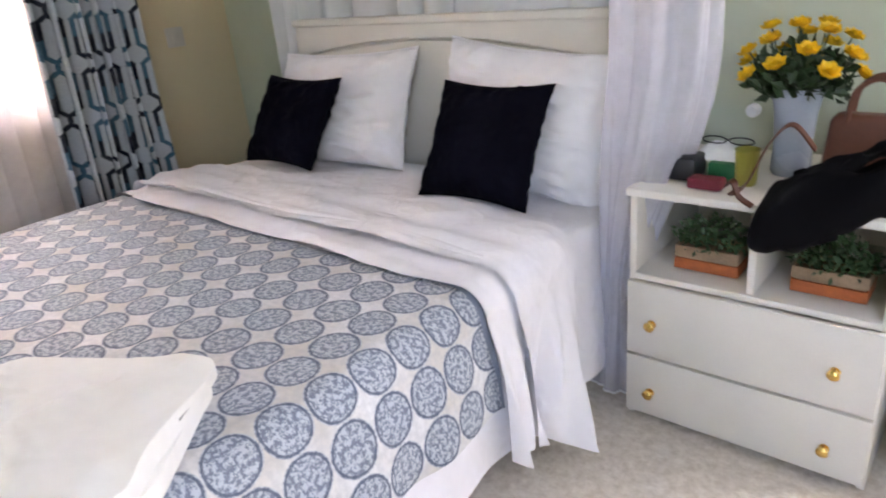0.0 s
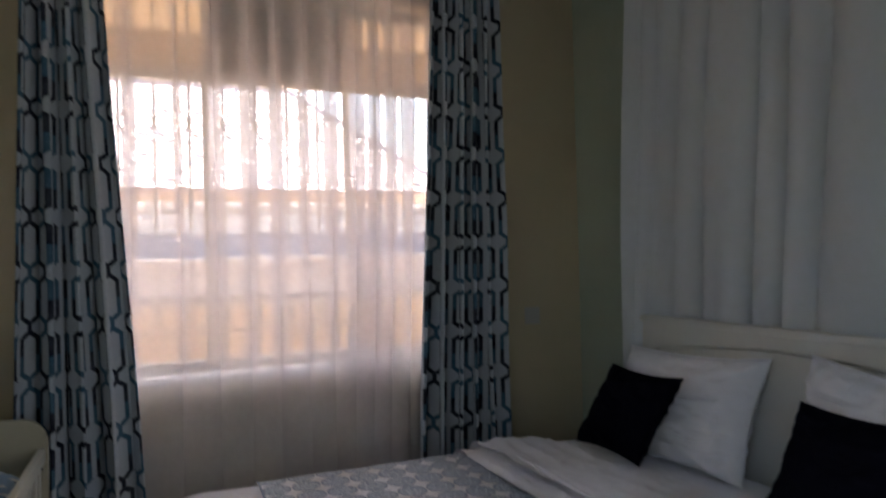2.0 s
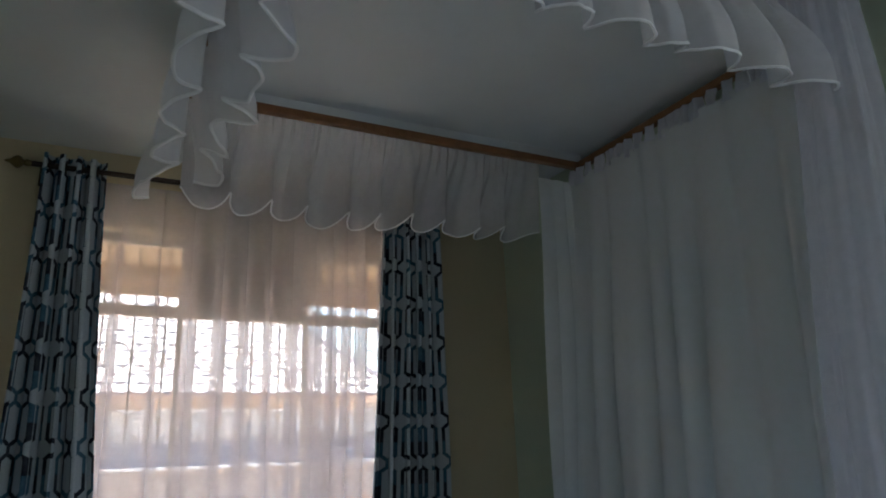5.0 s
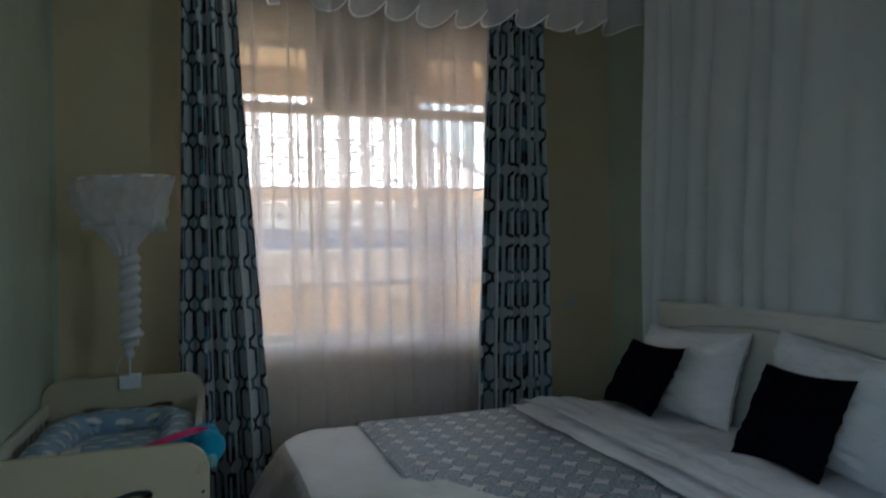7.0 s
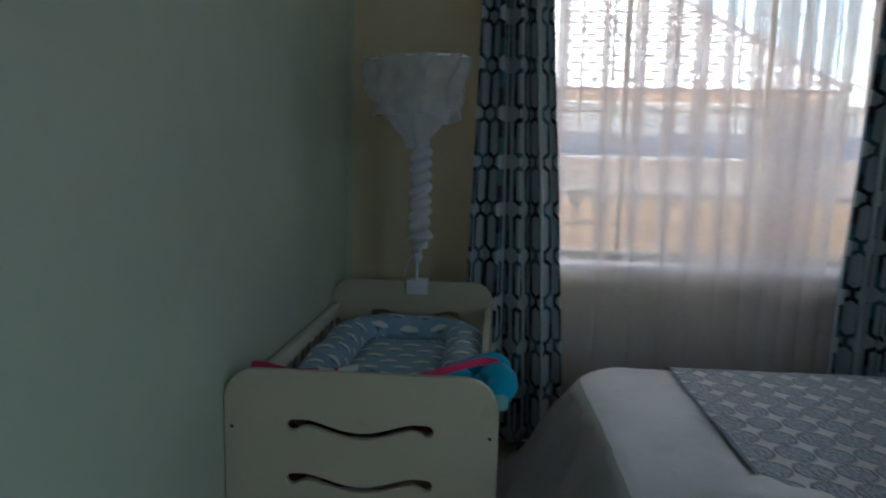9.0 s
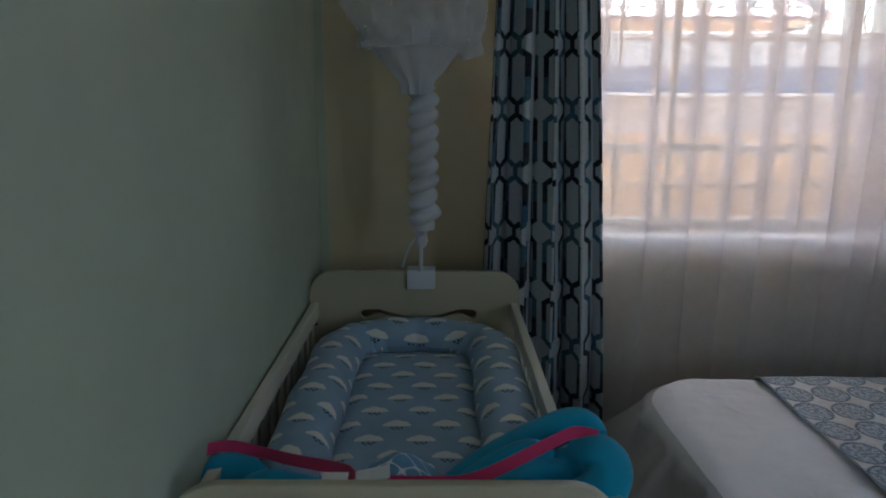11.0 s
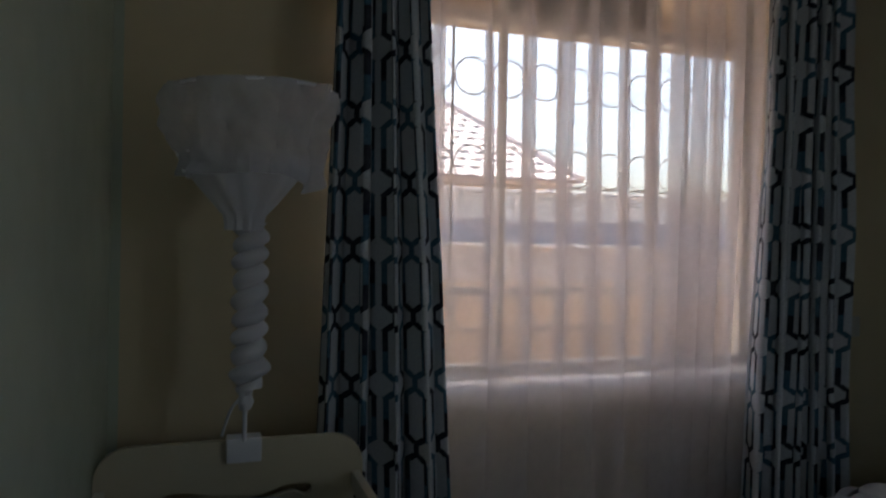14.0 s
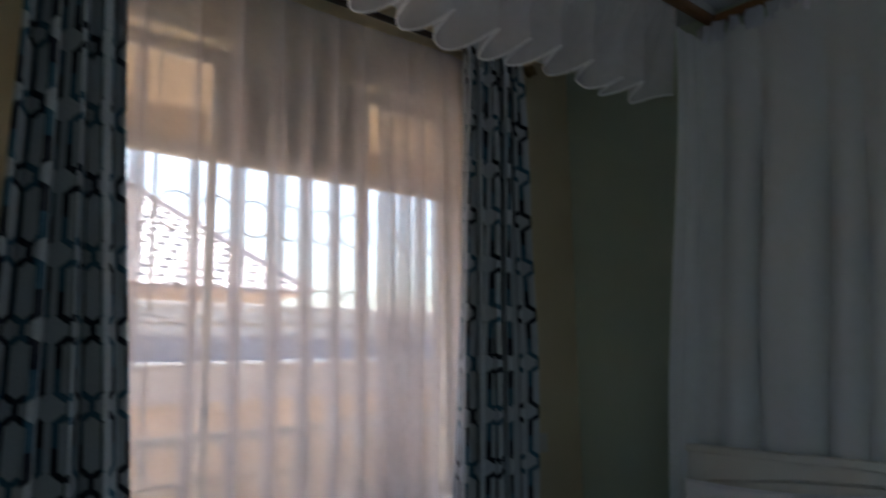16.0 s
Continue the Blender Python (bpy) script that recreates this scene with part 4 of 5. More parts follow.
def pillow(name, label, size, thick, place, mat, category="pillow", group="", seed=0.0, tuck=0.06, n=44, skew=0.0, wrinkle=0.0):
    """A filled cushion, seamed on its edge, with drawn-in sides and pointed corners."""
    ob = new(name)
    ob.matrix_world = place
    tagged(ob, label, category, group)
    w, h = size
    for side, nm in ((1, "front"), (-1, "back")):
        def f(u, v, side=side):
            a, b = 2 * u - 1, 2 * v - 1
            x = w / 2 * a * (1 - tuck * (1 - b * b)) + skew * b
            y = h / 2 * b * (1 - tuck * (1 - a * a))
            t = ((1 - a ** 4) * (1 - b ** 4)) ** 0.5
            rim = 1 - (1 - a ** 4) * (1 - b ** 4)
            t *= 1 + 0.22 * nz(a * 2.2, b * 2.2, seed) + 0.09 * nz(a * 5, b * 9, seed) + 0.40 * rim * nz(a * 7, b * 7, seed + 2) + wrinkle * (0.5 - abs(nz(a * 2.6 + 0.5 * b, b * 6, seed + 9))) * 0.5
            return (x, y + 0.006 * nz(a * 3, b * 3, seed + 5), side * thick / 2 * t)
        bm = grid(n, n, f)
        me = part(nm, bm, mat, None)
        me.parent = ob
    seam = [(w / 2 * a * (1 - tuck * (1 - b * b)) + skew * b, h / 2 * b * (1 - tuck * (1 - a * a)), 0) for a, b in
            [(-1 + k / 10, -1) for k in range(20)] + [(1, -1 + k / 10) for k in range(20)] + [(1 - k / 10, 1) for k in range(20)] + [(-1, 1 - k / 10) for k in range(20)]]
    sm_ = part("seam", sweep(seam, 0.004, 5, closed=True), mat, None)
    sm_.parent = ob
    return ob


def lean(x, y, z, tilt, yaw=0.0, roll=0.0):
    """Upright things leaning back against the headboard, facing the foot."""
    return Matrix.Translation((x, y, z)) @ Matrix.Rotation(radians(yaw), 4, "Z") @ Matrix.Rotation(radians(90 - tilt), 4, "X") @ Matrix.Rotation(radians(roll), 4, "Z")


pillow("pillow", "plump white cotton pillow propped against the headboard", (0.70, 0.44), 0.17, lean(-2.37, 1.935, 0.745, 14, 2, 2), M_PILLOW, group="bed pillows", seed=1.0, tuck=0.085, skew=0.03, wrinkle=0.5)
pillow("pillow", "plump white cotton pillow propped against the headboard", (0.66, 0.46), 0.18, lean(-1.535, 1.935, 0.755, 14, -2, -5), M_PILLOW, group="bed pillows", seed=4.0, tuck=0.085, wrinkle=0.5)
pillow("throw_cushion", "small navy velvet cushion leaning on the pillow", (0.405, 0.345), 0.12, lean(-2.485, 1.765, 0.725, 18), M_NAVY, "cushion", "navy cushions", 2.0, 0.10, skew=0.062)
pillow("throw_cushion", "small navy velvet cushion leaning on the pillow", (0.405, 0.375), 0.13, lean(-1.556, 1.760, 0.724, 29), M_NAVY, "cushion", "navy cushions", 6.0, 0.10)


# ---- folded blankets on the bed's foot ----
def folded(name, label, at, size, turn, layers, thick, mat, seed):
    ob = new(name)
    ob.matrix_world = Matrix.Translation(at) @ Matrix.Rotation(radians(turn), 4, "Z")
    tagged(ob, label, "blanket", "folded blankets")
    w, d = size
    for k in range(layers):
        z = thick * k

        def f(u, v, z=z, k=k):
            a = u * math.tau
            ca, sa = math.cos(a), math.sin(a)
            e = 0.30
            x, y = w / 2 * math.copysign(abs(ca) ** e, ca), d / 2 * math.copysign(abs(sa) ** e, sa)
            q = 2 * v - 1
            ring = min(1.0, (1 - abs(q)) * 3.2)
            out = 0.90 + 0.10 * math.sqrt(max(0.0, 1 - (1 - ring) ** 2)) if abs(q) < 0.68 else max(0.0, (1 - abs(q)) / 0.32) ** 0.5 * 0.985
            lump = 0.10 * nz(x * 5, y * 5, seed + k) + 0.05 * nz(x * 15, y * 15, seed + 2 * k)
            h = math.copysign(min(1.0, abs(q) / 0.68), q)
            slack = 0.40 * thick * nz(x * out * 12, y * out * 8, seed + k) + 0.45 * thick * nz(x * out * 4, y * out * 4, seed + 7)
            edge = 0.30 * thick * max(0.0, abs(q) - 0.68) / 0.32
            top = z + thick / 2 * (1 + h * 0.88) + (slack + edge if q > 0 else 0.0)
            return (x * out * (1 + lump), y * out * (1 + lump), top)
        o = part("fold", grid(110, 44, f, wrap=True), mat, None)
        o.parent = ob
    return ob


folded("folded_blanket", "white fleece blanket folded square on the bed's foot", (-1.45, 0.355, 0.550), (0.53, 0.41), 40, 2, 0.040, M_TOWEL, 1.0)
folded("folded_blanket", "smaller white fleece blanket folded under the square one", (-1.36, 0.20, 0.545), (0.25, 0.24), 35, 1, 0.036, M_TOWEL, 5.0)

# ---- bedside cabinet ----
KX0, KX1, KY0, KY1, KH = -1.04, -0.445, 1.67, 2.12, 0.675
cab = thing("bedside_cabinet", "cream bedside cabinet with open shelves over two drawers", "cabinet", ((KX0 + KX1) / 2, 1.9, 0.0))
part("side_panel", boxes((KX0, KX0 + 0.018, KY0 + 0.01, KY1, 0.0, KH - 0.02), bevel=0.002), M_WHITE, cab)
part("side_panel", boxes((KX1 - 0.018, KX1, KY0 + 0.01, KY1, 0.0, KH - 0.02), bevel=0.002), M_WHITE, cab)
part("top", boxes((KX0 - 0.006, KX1 + 0.006, KY0 - 0.004, KY1, KH - 0.02, KH), bevel=0.003), M_WHITE, cab)
part("shelf", boxes((KX0 + 0.018, KX1 - 0.018, KY0 + 0.002, KY1 - 0.01, 0.428, 0.446), bevel=0.002), M_WHITE, cab)
part("divider", boxes((-0.745, -0.727, KY0 + 0.008, KY1 - 0.01, 0.446, KH - 0.02), bevel=0.002), M_WHITE, cab)
part("back_panel", boxes((KX0 + 0.018, KX1 - 0.018, KY1 - 0.01, KY1, 0.02, KH - 0.02)), M_WHITE, cab, "", False)
part("plinth", boxes((KX0 + 0.018, KX1 - 0.018, KY0 + 0.02, KY0 + 0.035, 0.0, 0.02)), M_DARK, cab, "dark recessed plinth", False)
for z0, z1 in ((0.022, 0.203), (0.211, 0.424)):
    d = part("drawer", boxes((KX0 + 0.003, KX1 - 0.003, KY0 - 0.010, KY0 + 0.009, z0, z1), bevel=0.002), M_WHITE, cab)
    for x in (-0.967, -0.535):
        kb = lathe([(0.0, 0.026), (0.009, 0.025), (0.014, 0.020), (0.013, 0.014), (0.007, 0.009), (0.006, 0.004), (0.012, 0.002), (0.012, 0.0)], 16)
        kb.transform(Matrix.Translation((x, KY0 - 0.010, 0.098 if z0 < 0.1 else 0.310)) @ Matrix.Rotation(radians(90), 4, "X"))
        part("knob", kb, M_GOLD, d, "small turned brass knob")


def planter(x, y, seed):
    rnd = random.Random(seed)
    ob = thing("crate_planter", "small wooden crate of green foliage on the cabinet shelf", "planter", (x, y, 0.447), "shelf planters")
    z0 = 0.447
    for k in range(2):
        z = z0 + 0.002 + 0.034 * k
        m = M_ORANGE if k == 0 else M_CRATE
        part("slat", boxes((x - 0.08, x + 0.08, y - 0.05, y - 0.044, z, z + 0.03), bevel=0.002), m, ob, "painted crate slat" if k == 0 else "")
        part("slat", boxes((x - 0.08, x + 0.08, y + 0.044, y + 0.05, z, z + 0.03), bevel=0.002), m, ob)
        for s in (-1, 1):
            part("end_slat", boxes((x + s * 0.077 - 0.003, x + s * 0.077 + 0.003, y - 0.044, y + 0.044, z, z + 0.03), bevel=0.001), m, ob)
    part("crate_base", boxes((x - 0.074, x + 0.074, y - 0.044, y + 0.044, z0, z0 + 0.05)), M_CRATE, ob, "", False)
    bm = bmesh.new()
    for k in range(520):
        a, r = rnd.uniform(0, math.tau), rnd.random() ** 0.5
        c = Vector((x + 0.095 * r * math.cos(a), y + 0.062 * r * math.sin(a), z0 + 0.055 + 0.085 * rnd.random() * (1 - 0.6 * r * r)))
        leaf(bm, c, rnd, 0.018)
    tagged(part("foliage", bm, M_LEAF2, ob, "dense small green leaves", False), kind="stuff")


def leaf(bm, c, rnd, size):
    d = Vector((rnd.gauss(0, 1), rnd.gauss(0, 1), rnd.gauss(0.5, 0.8))).normalized()
    s = d.cross(Vector((rnd.gauss(0, 1), rnd.gauss(0, 1), rnd.gauss(0, 1)))).normalized()
    L, w = size * rnd.uniform(0.7, 1.3), size * 0.28
    n = d.cross(s) * (w * 0.4)
    v = [bm.verts.new(p) for p in (c, c + d * L * 0.5 + s * w + n, c + d * L, c + d * L * 0.5 - s * w + n)]
    bm.faces.new((v[0], v[1], v[2]))
    bm.faces.new((v[0], v[2], v[3]))


planter(-0.865, 1.79, 3)
planter(-0.585, 1.79, 4)

VX, VY = -0.735, 1.93
vase = thing("flower_vase", "tall grey-white vase of yellow artificial flowers", "vase", (VX, VY, KH))
part("vase_body", lathe([(0.0, 0.004), (0.042, 0.0), (0.046, 0.01), (0.044, 0.08), (0.048, 0.15), (0.058, 0.205), (0.062, 0.215), (0.056, 0.212), (0.044, 0.16), (0.0, 0.15)], 28, (VX, VY, KH)), M_VASE, vase)
rnd = random.Random(11)
heads = []
for k in range(20):
    a, e = math.tau * (k * 0.618 % 1.0), math.asin(0.03 + 0.94 * (k + 0.5) / 20)
    r = 0.118 + 0.016 * rnd.random()
    heads.append(Vector((VX + r * math.cos(e) * math.cos(a), VY + 0.85 * r * math.cos(e) * math.sin(a), KH + 0.235 + 0.98 * r * math.sin(e))))
for c in heads:
    st = part("stem", sweep(spline([(VX, VY, KH + 0.17), ((VX + c.x) / 2, (VY + c.y) / 2, KH + 0.22), tuple(c)], 4), 0.0018, 5), M_LEAF, vase)
    fl = bmesh.new()
    way = (c - Vector((VX, VY, KH + 0.12))).normalized()
    q = way.to_track_quat("Z", "Y").to_matrix()
    for ringn, (cnt, tilt, L) in enumerate(((7, 70, 0.029), (6, 45, 0.024), (5, 20, 0.018))):
        for j in range(cnt):
            b = (j + 0.5 * ringn) * math.tau / cnt
            dv = q @ Vector((math.sin(radians(tilt)) * math.cos(b), math.sin(radians(tilt)) * math.sin(b), math.cos(radians(tilt))))
            sv = q @ Vector((-math.sin(b), math.cos(b), 0))
            w = L * 0.60
            p = [c, c + dv * L * 0.55 + sv * w, c + dv * L + q @ Vector((0, 0, L * 0.2)), c + dv * L * 0.55 - sv * w]
            v = [fl.verts.new(x) for x in p]
            fl.faces.new(v)
    part("flower", fl, M_PETAL, vase, "yellow silk flower head", False)
bm = bmesh.new()
for k in range(420):
    a, r = rnd.uniform(0, math.tau), rnd.random() ** 0.5
    leaf(bm, Vector((VX + 0.108 * r * math.cos(a), VY + 0.085 * r * math.sin(a), KH + 0.195 + 0.13 * rnd.random() * (1 - 0.5 * r))), rnd, 0.038)
tagged(part("leaves", bm, M_LEAF, vase, "dark green leaves", False), kind="stuff")

# ---- on the cabinet ----
o = thing("hand_bag", "tan leather handbag with looped handles on the cabinet", "handbag", (-0.56, 1.86, KH))
bm = bmesh.new()
box(bm, -0.655, -0.46, 1.82, 1.92, KH, KH + 0.17, 0.02, 3)
for v in bm.verts:
    k = (v.co.z - KH) / 0.17
    v.co.x = -0.557 + (v.co.x + 0.557) * (1 - 0.12 * k)
    v.co.y = 1.87 + (v.co.y - 1.87) * (1 - 0.45 * k)
part("bag_body", bm, M_BROWNBAG, o)
for y in (1.845, 1.895):
    part("handle", sweep(spline([(-0.61, y, KH + 0.15), (-0.60, y, KH + 0.22), (-0.557, y, KH + 0.25), (-0.51, y, KH + 0.22), (-0.505, y, KH + 0.15)], 6), 0.006, 8), M_BROWNBAG, o)
part("strap", ribbon(spline([(-0.655, 1.80, KH + 0.10), (-0.70, 1.77, KH + 0.16), (-0.74, 1.75, KH + 0.12), (-0.775, 1.73, KH + 0.03), (-0.80, 1.69, KH + 0.008)], 7), 0.018, 0.004, (0, 1, 0.2)), M_BROWNBAG, o, "loose tan shoulder strap")

o = thing("black_bag", "soft black leather bag slumped over the cabinet's edge", "handbag", (-0.6, 1.70, KH))


def slump(u, v):
    a, b = u * math.tau, (v - 0.5) * math.pi
    ca, sa, cb, sb = (math.copysign(abs(q) ** 0.62, q) for q in (math.cos(a), math.sin(a), math.cos(b), math.sin(b)))
    fat = 0.88 - 0.14 * math.cos(a)
    x, y, z = 0.165 * cb * ca, 0.075 * fat * cb * sa, 0.086 * fat * sb
    x *= 1 + 0.18 * nz(a * 0.9, b * 1.2, 3.0)
    z += 0.50 * x + 0.034 * nz(x * 13, y * 9, z * 13) + 0.010 * nz(x * 34, y * 30, z * 34)
    y += 0.030 * nz(x * 9, z * 9, 6.0)
    return (-0.563 + x, 1.640 + y, 0.718 + z)


part("bag_body", grid(60, 34, slump, wrap=True), M_BLACKBAG, o)
part("flap", grid(24, 12, lambda u, v: (-0.66 + 0.22 * u, 1.60 + 0.13 * v, 0.790 + 0.11 * u - 0.05 * (1 - v) ** 2 - 0.05 * v + 0.030 * nz(u * 5, v * 4))), M_BLACKBAG, o)
part("strap", ribbon(spline([(-0.735, 1.64, 0.68), (-0.765, 1.64, 0.70), (-0.785, 1.66, 0.725), (-0.815, 1.71, 0.700)], 7), 0.016, 0.004, (0, 1, 0.3)), M_BROWNBAG, o, "tan leather strap end")

o = thing("dark_pouch", "dark grey zipped pouch on the cabinet top", "pouch", (-0.965, 1.80, KH))
part("pouch_body", boxes((-1.03, -0.91, 1.76, 1.85, KH, KH + 0.062), bevel=0.014), M_DARK, o)
o = thing("green_carton", "flat green carton lying on the cabinet top", "carton", (-0.88, 1.86, KH))
part("carton_body", boxes((-0.893, -0.815, 1.80, 1.92, KH, KH + 0.045), bevel=0.003), M_GREENBOX, o)
o = thing("paper_packet", "crumpled white paper packet on the carton", "packet", (-0.90, 1.88, KH + 0.045))
part("packet_body", grid(16, 12, lambda u, v: (-0.95 + 0.13 * u, 1.82 + 0.10 * v, KH + 0.046 + 0.035 * math.sin(math.pi * u) * math.sin(math.pi * v) * (1 + 0.6 * nz(u * 5, v * 5)))), M_PAPER, o)
o = thing("red_purse", "small dark red purse on the cabinet's edge", "purse", (-0.88, 1.72, KH))
part("purse_body", boxes((-0.915, -0.83, 1.715, 1.765, KH, KH + 0.028), bevel=0.009), M_RED, o)
o = thing("lime_cup", "lime green plastic cup on the cabinet top", "cup", (-0.80, 1.80, KH))
part("cup_body", lathe([(0.0, 0.003), (0.022, 0.0), (0.024, 0.004), (0.028, 0.085), (0.030, 0.088), (0.026, 0.086), (0.022, 0.01), (0.0, 0.008)], 22, (-0.80, 1.80, KH)), M_LIME, o)
o = thing("sunglasses", "dark framed sunglasses resting on the packet", "sunglasses", (-0.89, 1.87, KH + 0.08))
ringp = [(-0.90 + 0.03 * math.cos(a * math.tau / 20), 1.86, KH + 0.088 + 0.009 * math.sin(a * math.tau / 20)) for a in range(20)]
part("rim", sweep(ringp, 0.002, 6, closed=True, up=(0, 1, 0)), M_DARK, o)
part("rim", sweep([(x + 0.066, y, z) for x, y, z in ringp], 0.002, 6, closed=True, up=(0, 1, 0)), M_DARK, o)
part("bridge", sweep([(-0.871, 1.86, KH + 0.09), (-0.864, 1.86, KH + 0.09)], 0.002, 6), M_DARK, o)
o = thing("socket_knob", "small round white plug on the green wall", "plug", (-0.90, YH, 0.773))
part("plug_body", lathe([(0.0, 0.035), (0.014, 0.033), (0.019, 0.02), (0.019, 0.0)], 18, (0, 0, 0)), M_PLASTIC, o)
o.children[0].matrix_world = Matrix.Translation((-0.90, YH, 0.773)) @ Matrix.Rotation(radians(90), 4, "X")
o.children[0].matrix_parent_inverse = Matrix()
o.location = (0, 0, 0)
o = thing("storage_bag", "dark slate fabric storage bag on the floor beside the cabinet", "bag", (-0.33, 1.85, 0.0))
part("bag_body", grid(40, 20, lambda u, v: (-0.315 + 0.115 * math.cos(u * math.tau) * min(1, 3.5 * math.sin(math.pi * min(0.97, v + 0.03))) * (1 + 0.1 * nz(u * 6, v * 4)), 1.88 + 0.15 * math.sin(u * math.tau) * min(1, 3.5 * math.sin(math.pi * min(0.97, v + 0.03))), 0.001 + 0.36 * v), wrap=True), M_SLATE, o)

# ---- switch ----
o = thing("wall_switch", "small off-white switch plate on the cream wall", "switch", (XW, 1.874, 1.035))
part("plate", boxes((XW, XW + 0.009, 1.831, 1.917, 0.992, 1.078), bevel=0.003), M_SWITCH, o)
part("rocker", boxes((XW + 0.009, XW + 0.013, 1.859, 1.889, 1.012, 1.058), bevel=0.002), M_SWITCH, o)

# ---- crib ----
PX0, PX1, PY0, PY1 = -3.10, -1.87, -0.977, -0.262
crib = thing("crib", "cream lacquered baby crib with wavy cut-outs in the end panels", "crib", ((PX0 + PX1) / 2, (PY0 + PY1) / 2, 0.0))


def wave(yc, zc):
    """A wavy slot with round ends."""
    mid = [(yc - 0.178 + 0.356 * k / 40, zc + 0.018 * math.cos(math.tau * k / 40) - 0.013 * math.exp(-(min(k, 40 - k) / 3.0) ** 2)) for k in range(41)]
    up, dn = [], []
    for k, (y, z) in enumerate(mid):
        w = 0.0115 + 0.007 * (math.exp(-(k / 2.6) ** 2) + math.exp(-((40 - k) / 2.6) ** 2))
        up.append((y, z + w))
        dn.append((y, z - w))
    cap1 = [(mid[-1][0] + 0.0185 * math.sin(a), mid[-1][1] + 0.0185 * math.cos(a)) for a in (0.6, 1.1, 1.57, 2.0, 2.5)]
    cap0 = [(mid[0][0] - 0.0185 * math.sin(a), mid[0][1] - 0.0185 * math.cos(a)) for a in (0.6, 1.1, 1.57, 2.0, 2.5)]
    return up + cap1 + dn[::-1] + cap0


YC = (PY0 + PY1) / 2
stand = Matrix(((0, 0, 1, 0), (1, 0, 0, 0), (0, 1, 0, 0), (0, 0, 0, 1)))
for x, top, PE in ((PX1 - 0.010, 0.780, PY1), (PX0 - 0.010, 0.805, PY1 - 0.022)):
    legs = [(PY0, 0.0), (PY0 + 0.07, 0.0)] + [(PY0 + 0.07, 0.16), (PY0 + 0.09, 0.18), (PE - 0.09, 0.18), (PE - 0.07, 0.16), (PE - 0.07, 0.0), (PE, 0.0)]
    r = 0.085
    legs += [(PE - r + r * math.cos(radians(10 * k)), top - r + r * math.sin(radians(10 * k))) for k in range(10)]
    legs += [(PY0 + r + r * math.cos(radians(90 + 10 * k)), top - r + r * math.sin(radians(90 + 10 * k))) for k in range(10)]
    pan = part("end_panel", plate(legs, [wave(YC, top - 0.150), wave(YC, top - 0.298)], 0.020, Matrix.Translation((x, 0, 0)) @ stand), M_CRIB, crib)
    for y in (PY0 + 0.018, PE - 0.018):
        sc = lathe([(0.0, 0.003), (0.004, 0.002), (0.005, 0.0)], 10)
        sc.transform(Matrix.Translation((x + 0.010, y, 0.625)) @ Matrix.Rotation(radians(90), 4, "Y"))
        part("screw", sc, M_DARK, pan, "dark recessed screw head")
for y in (PY0 + 0.003, PY1 - 0.052):
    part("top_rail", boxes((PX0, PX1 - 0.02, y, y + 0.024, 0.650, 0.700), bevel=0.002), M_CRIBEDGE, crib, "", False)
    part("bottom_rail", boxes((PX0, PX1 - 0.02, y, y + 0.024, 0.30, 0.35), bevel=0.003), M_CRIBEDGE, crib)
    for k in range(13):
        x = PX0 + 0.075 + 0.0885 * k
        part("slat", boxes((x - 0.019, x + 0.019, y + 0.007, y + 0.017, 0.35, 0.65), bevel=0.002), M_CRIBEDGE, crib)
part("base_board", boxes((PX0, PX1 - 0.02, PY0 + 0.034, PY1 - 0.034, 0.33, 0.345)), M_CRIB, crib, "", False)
o = thing("crib_mattress", "thin white mattress in the crib", "mattress", ((PX0 + PX1) / 2, YC, 0.346))
part("mattress_body", boxes((PX0 + 0.01, PX1 - 0.03, PY0 + 0.04, PY1 - 0.04, 0.346, 0.45), bevel=0.02), M_SHEET, o)
o = thing("crib_blanket", "folded brown and red patched blanket in the crib", "blanket", ((PX0 + PX1) / 2, YC, 0.451))
part("blanket_cloth", grid(60, 40, lambda u, v: (PX0 + 0.02 + (PX1 - PX0 - 0.055) * u, PY0 + 0.042 + (PY1 - PY0 - 0.084) * v, 0.455 + (0.075 + 0.035 * nz(u * 9, v * 6)) * min(1, 9 * u * (1 - u), 12 * v * (1 - v)))), M_BLANKET, o)

# ---- baby nest ----
nest = thing("baby_nest", "light blue padded baby nest printed with white rain clouds", "baby nest", (-2.55, YC, 0.53))
NX0, NX1, NY0, NY1 = -2.985, -2.06, YC - 0.224, YC + 0.224
part("pad", grid(40, 28, lambda u, v: (NX0 + (NX1 - NX0) * u, NY0 + (NY1 - NY0) * v, 0.575 + 0.035 * min(1, 8 * u * (1 - u)) * min(1, 6 * v * (1 - v)) + 0.005 * nz(u * 6, v * 5)),
                 lambda u, v: (NY0 + (NY1 - NY0) * v, -(NX0 + (NX1 - NX0) * u))), M_CLOUD, nest)
path = [(NX1, NY0 + 0.03)] + [(NX1 + 0.0 - 0.14 * k, NY0 - 0.01 * (k > 1)) for k in range(1, 6)]
path += [(NX0 + 0.16 - 0.17 * math.sin(radians(15 * k)), NY0 + 0.16 - 0.17 * math.cos(radians(15 * k))) for k in range(1, 7)]
path += [(NX0 - 0.025, YC)]
path = path + [(x, 2 * YC - y) for x, y in reversed(path[:-1])]
cen = [Vector((p.x, p.y, 0)) for p in spline([(x, y, 0) for x, y in path], 5)]
count = len(cen) - 1


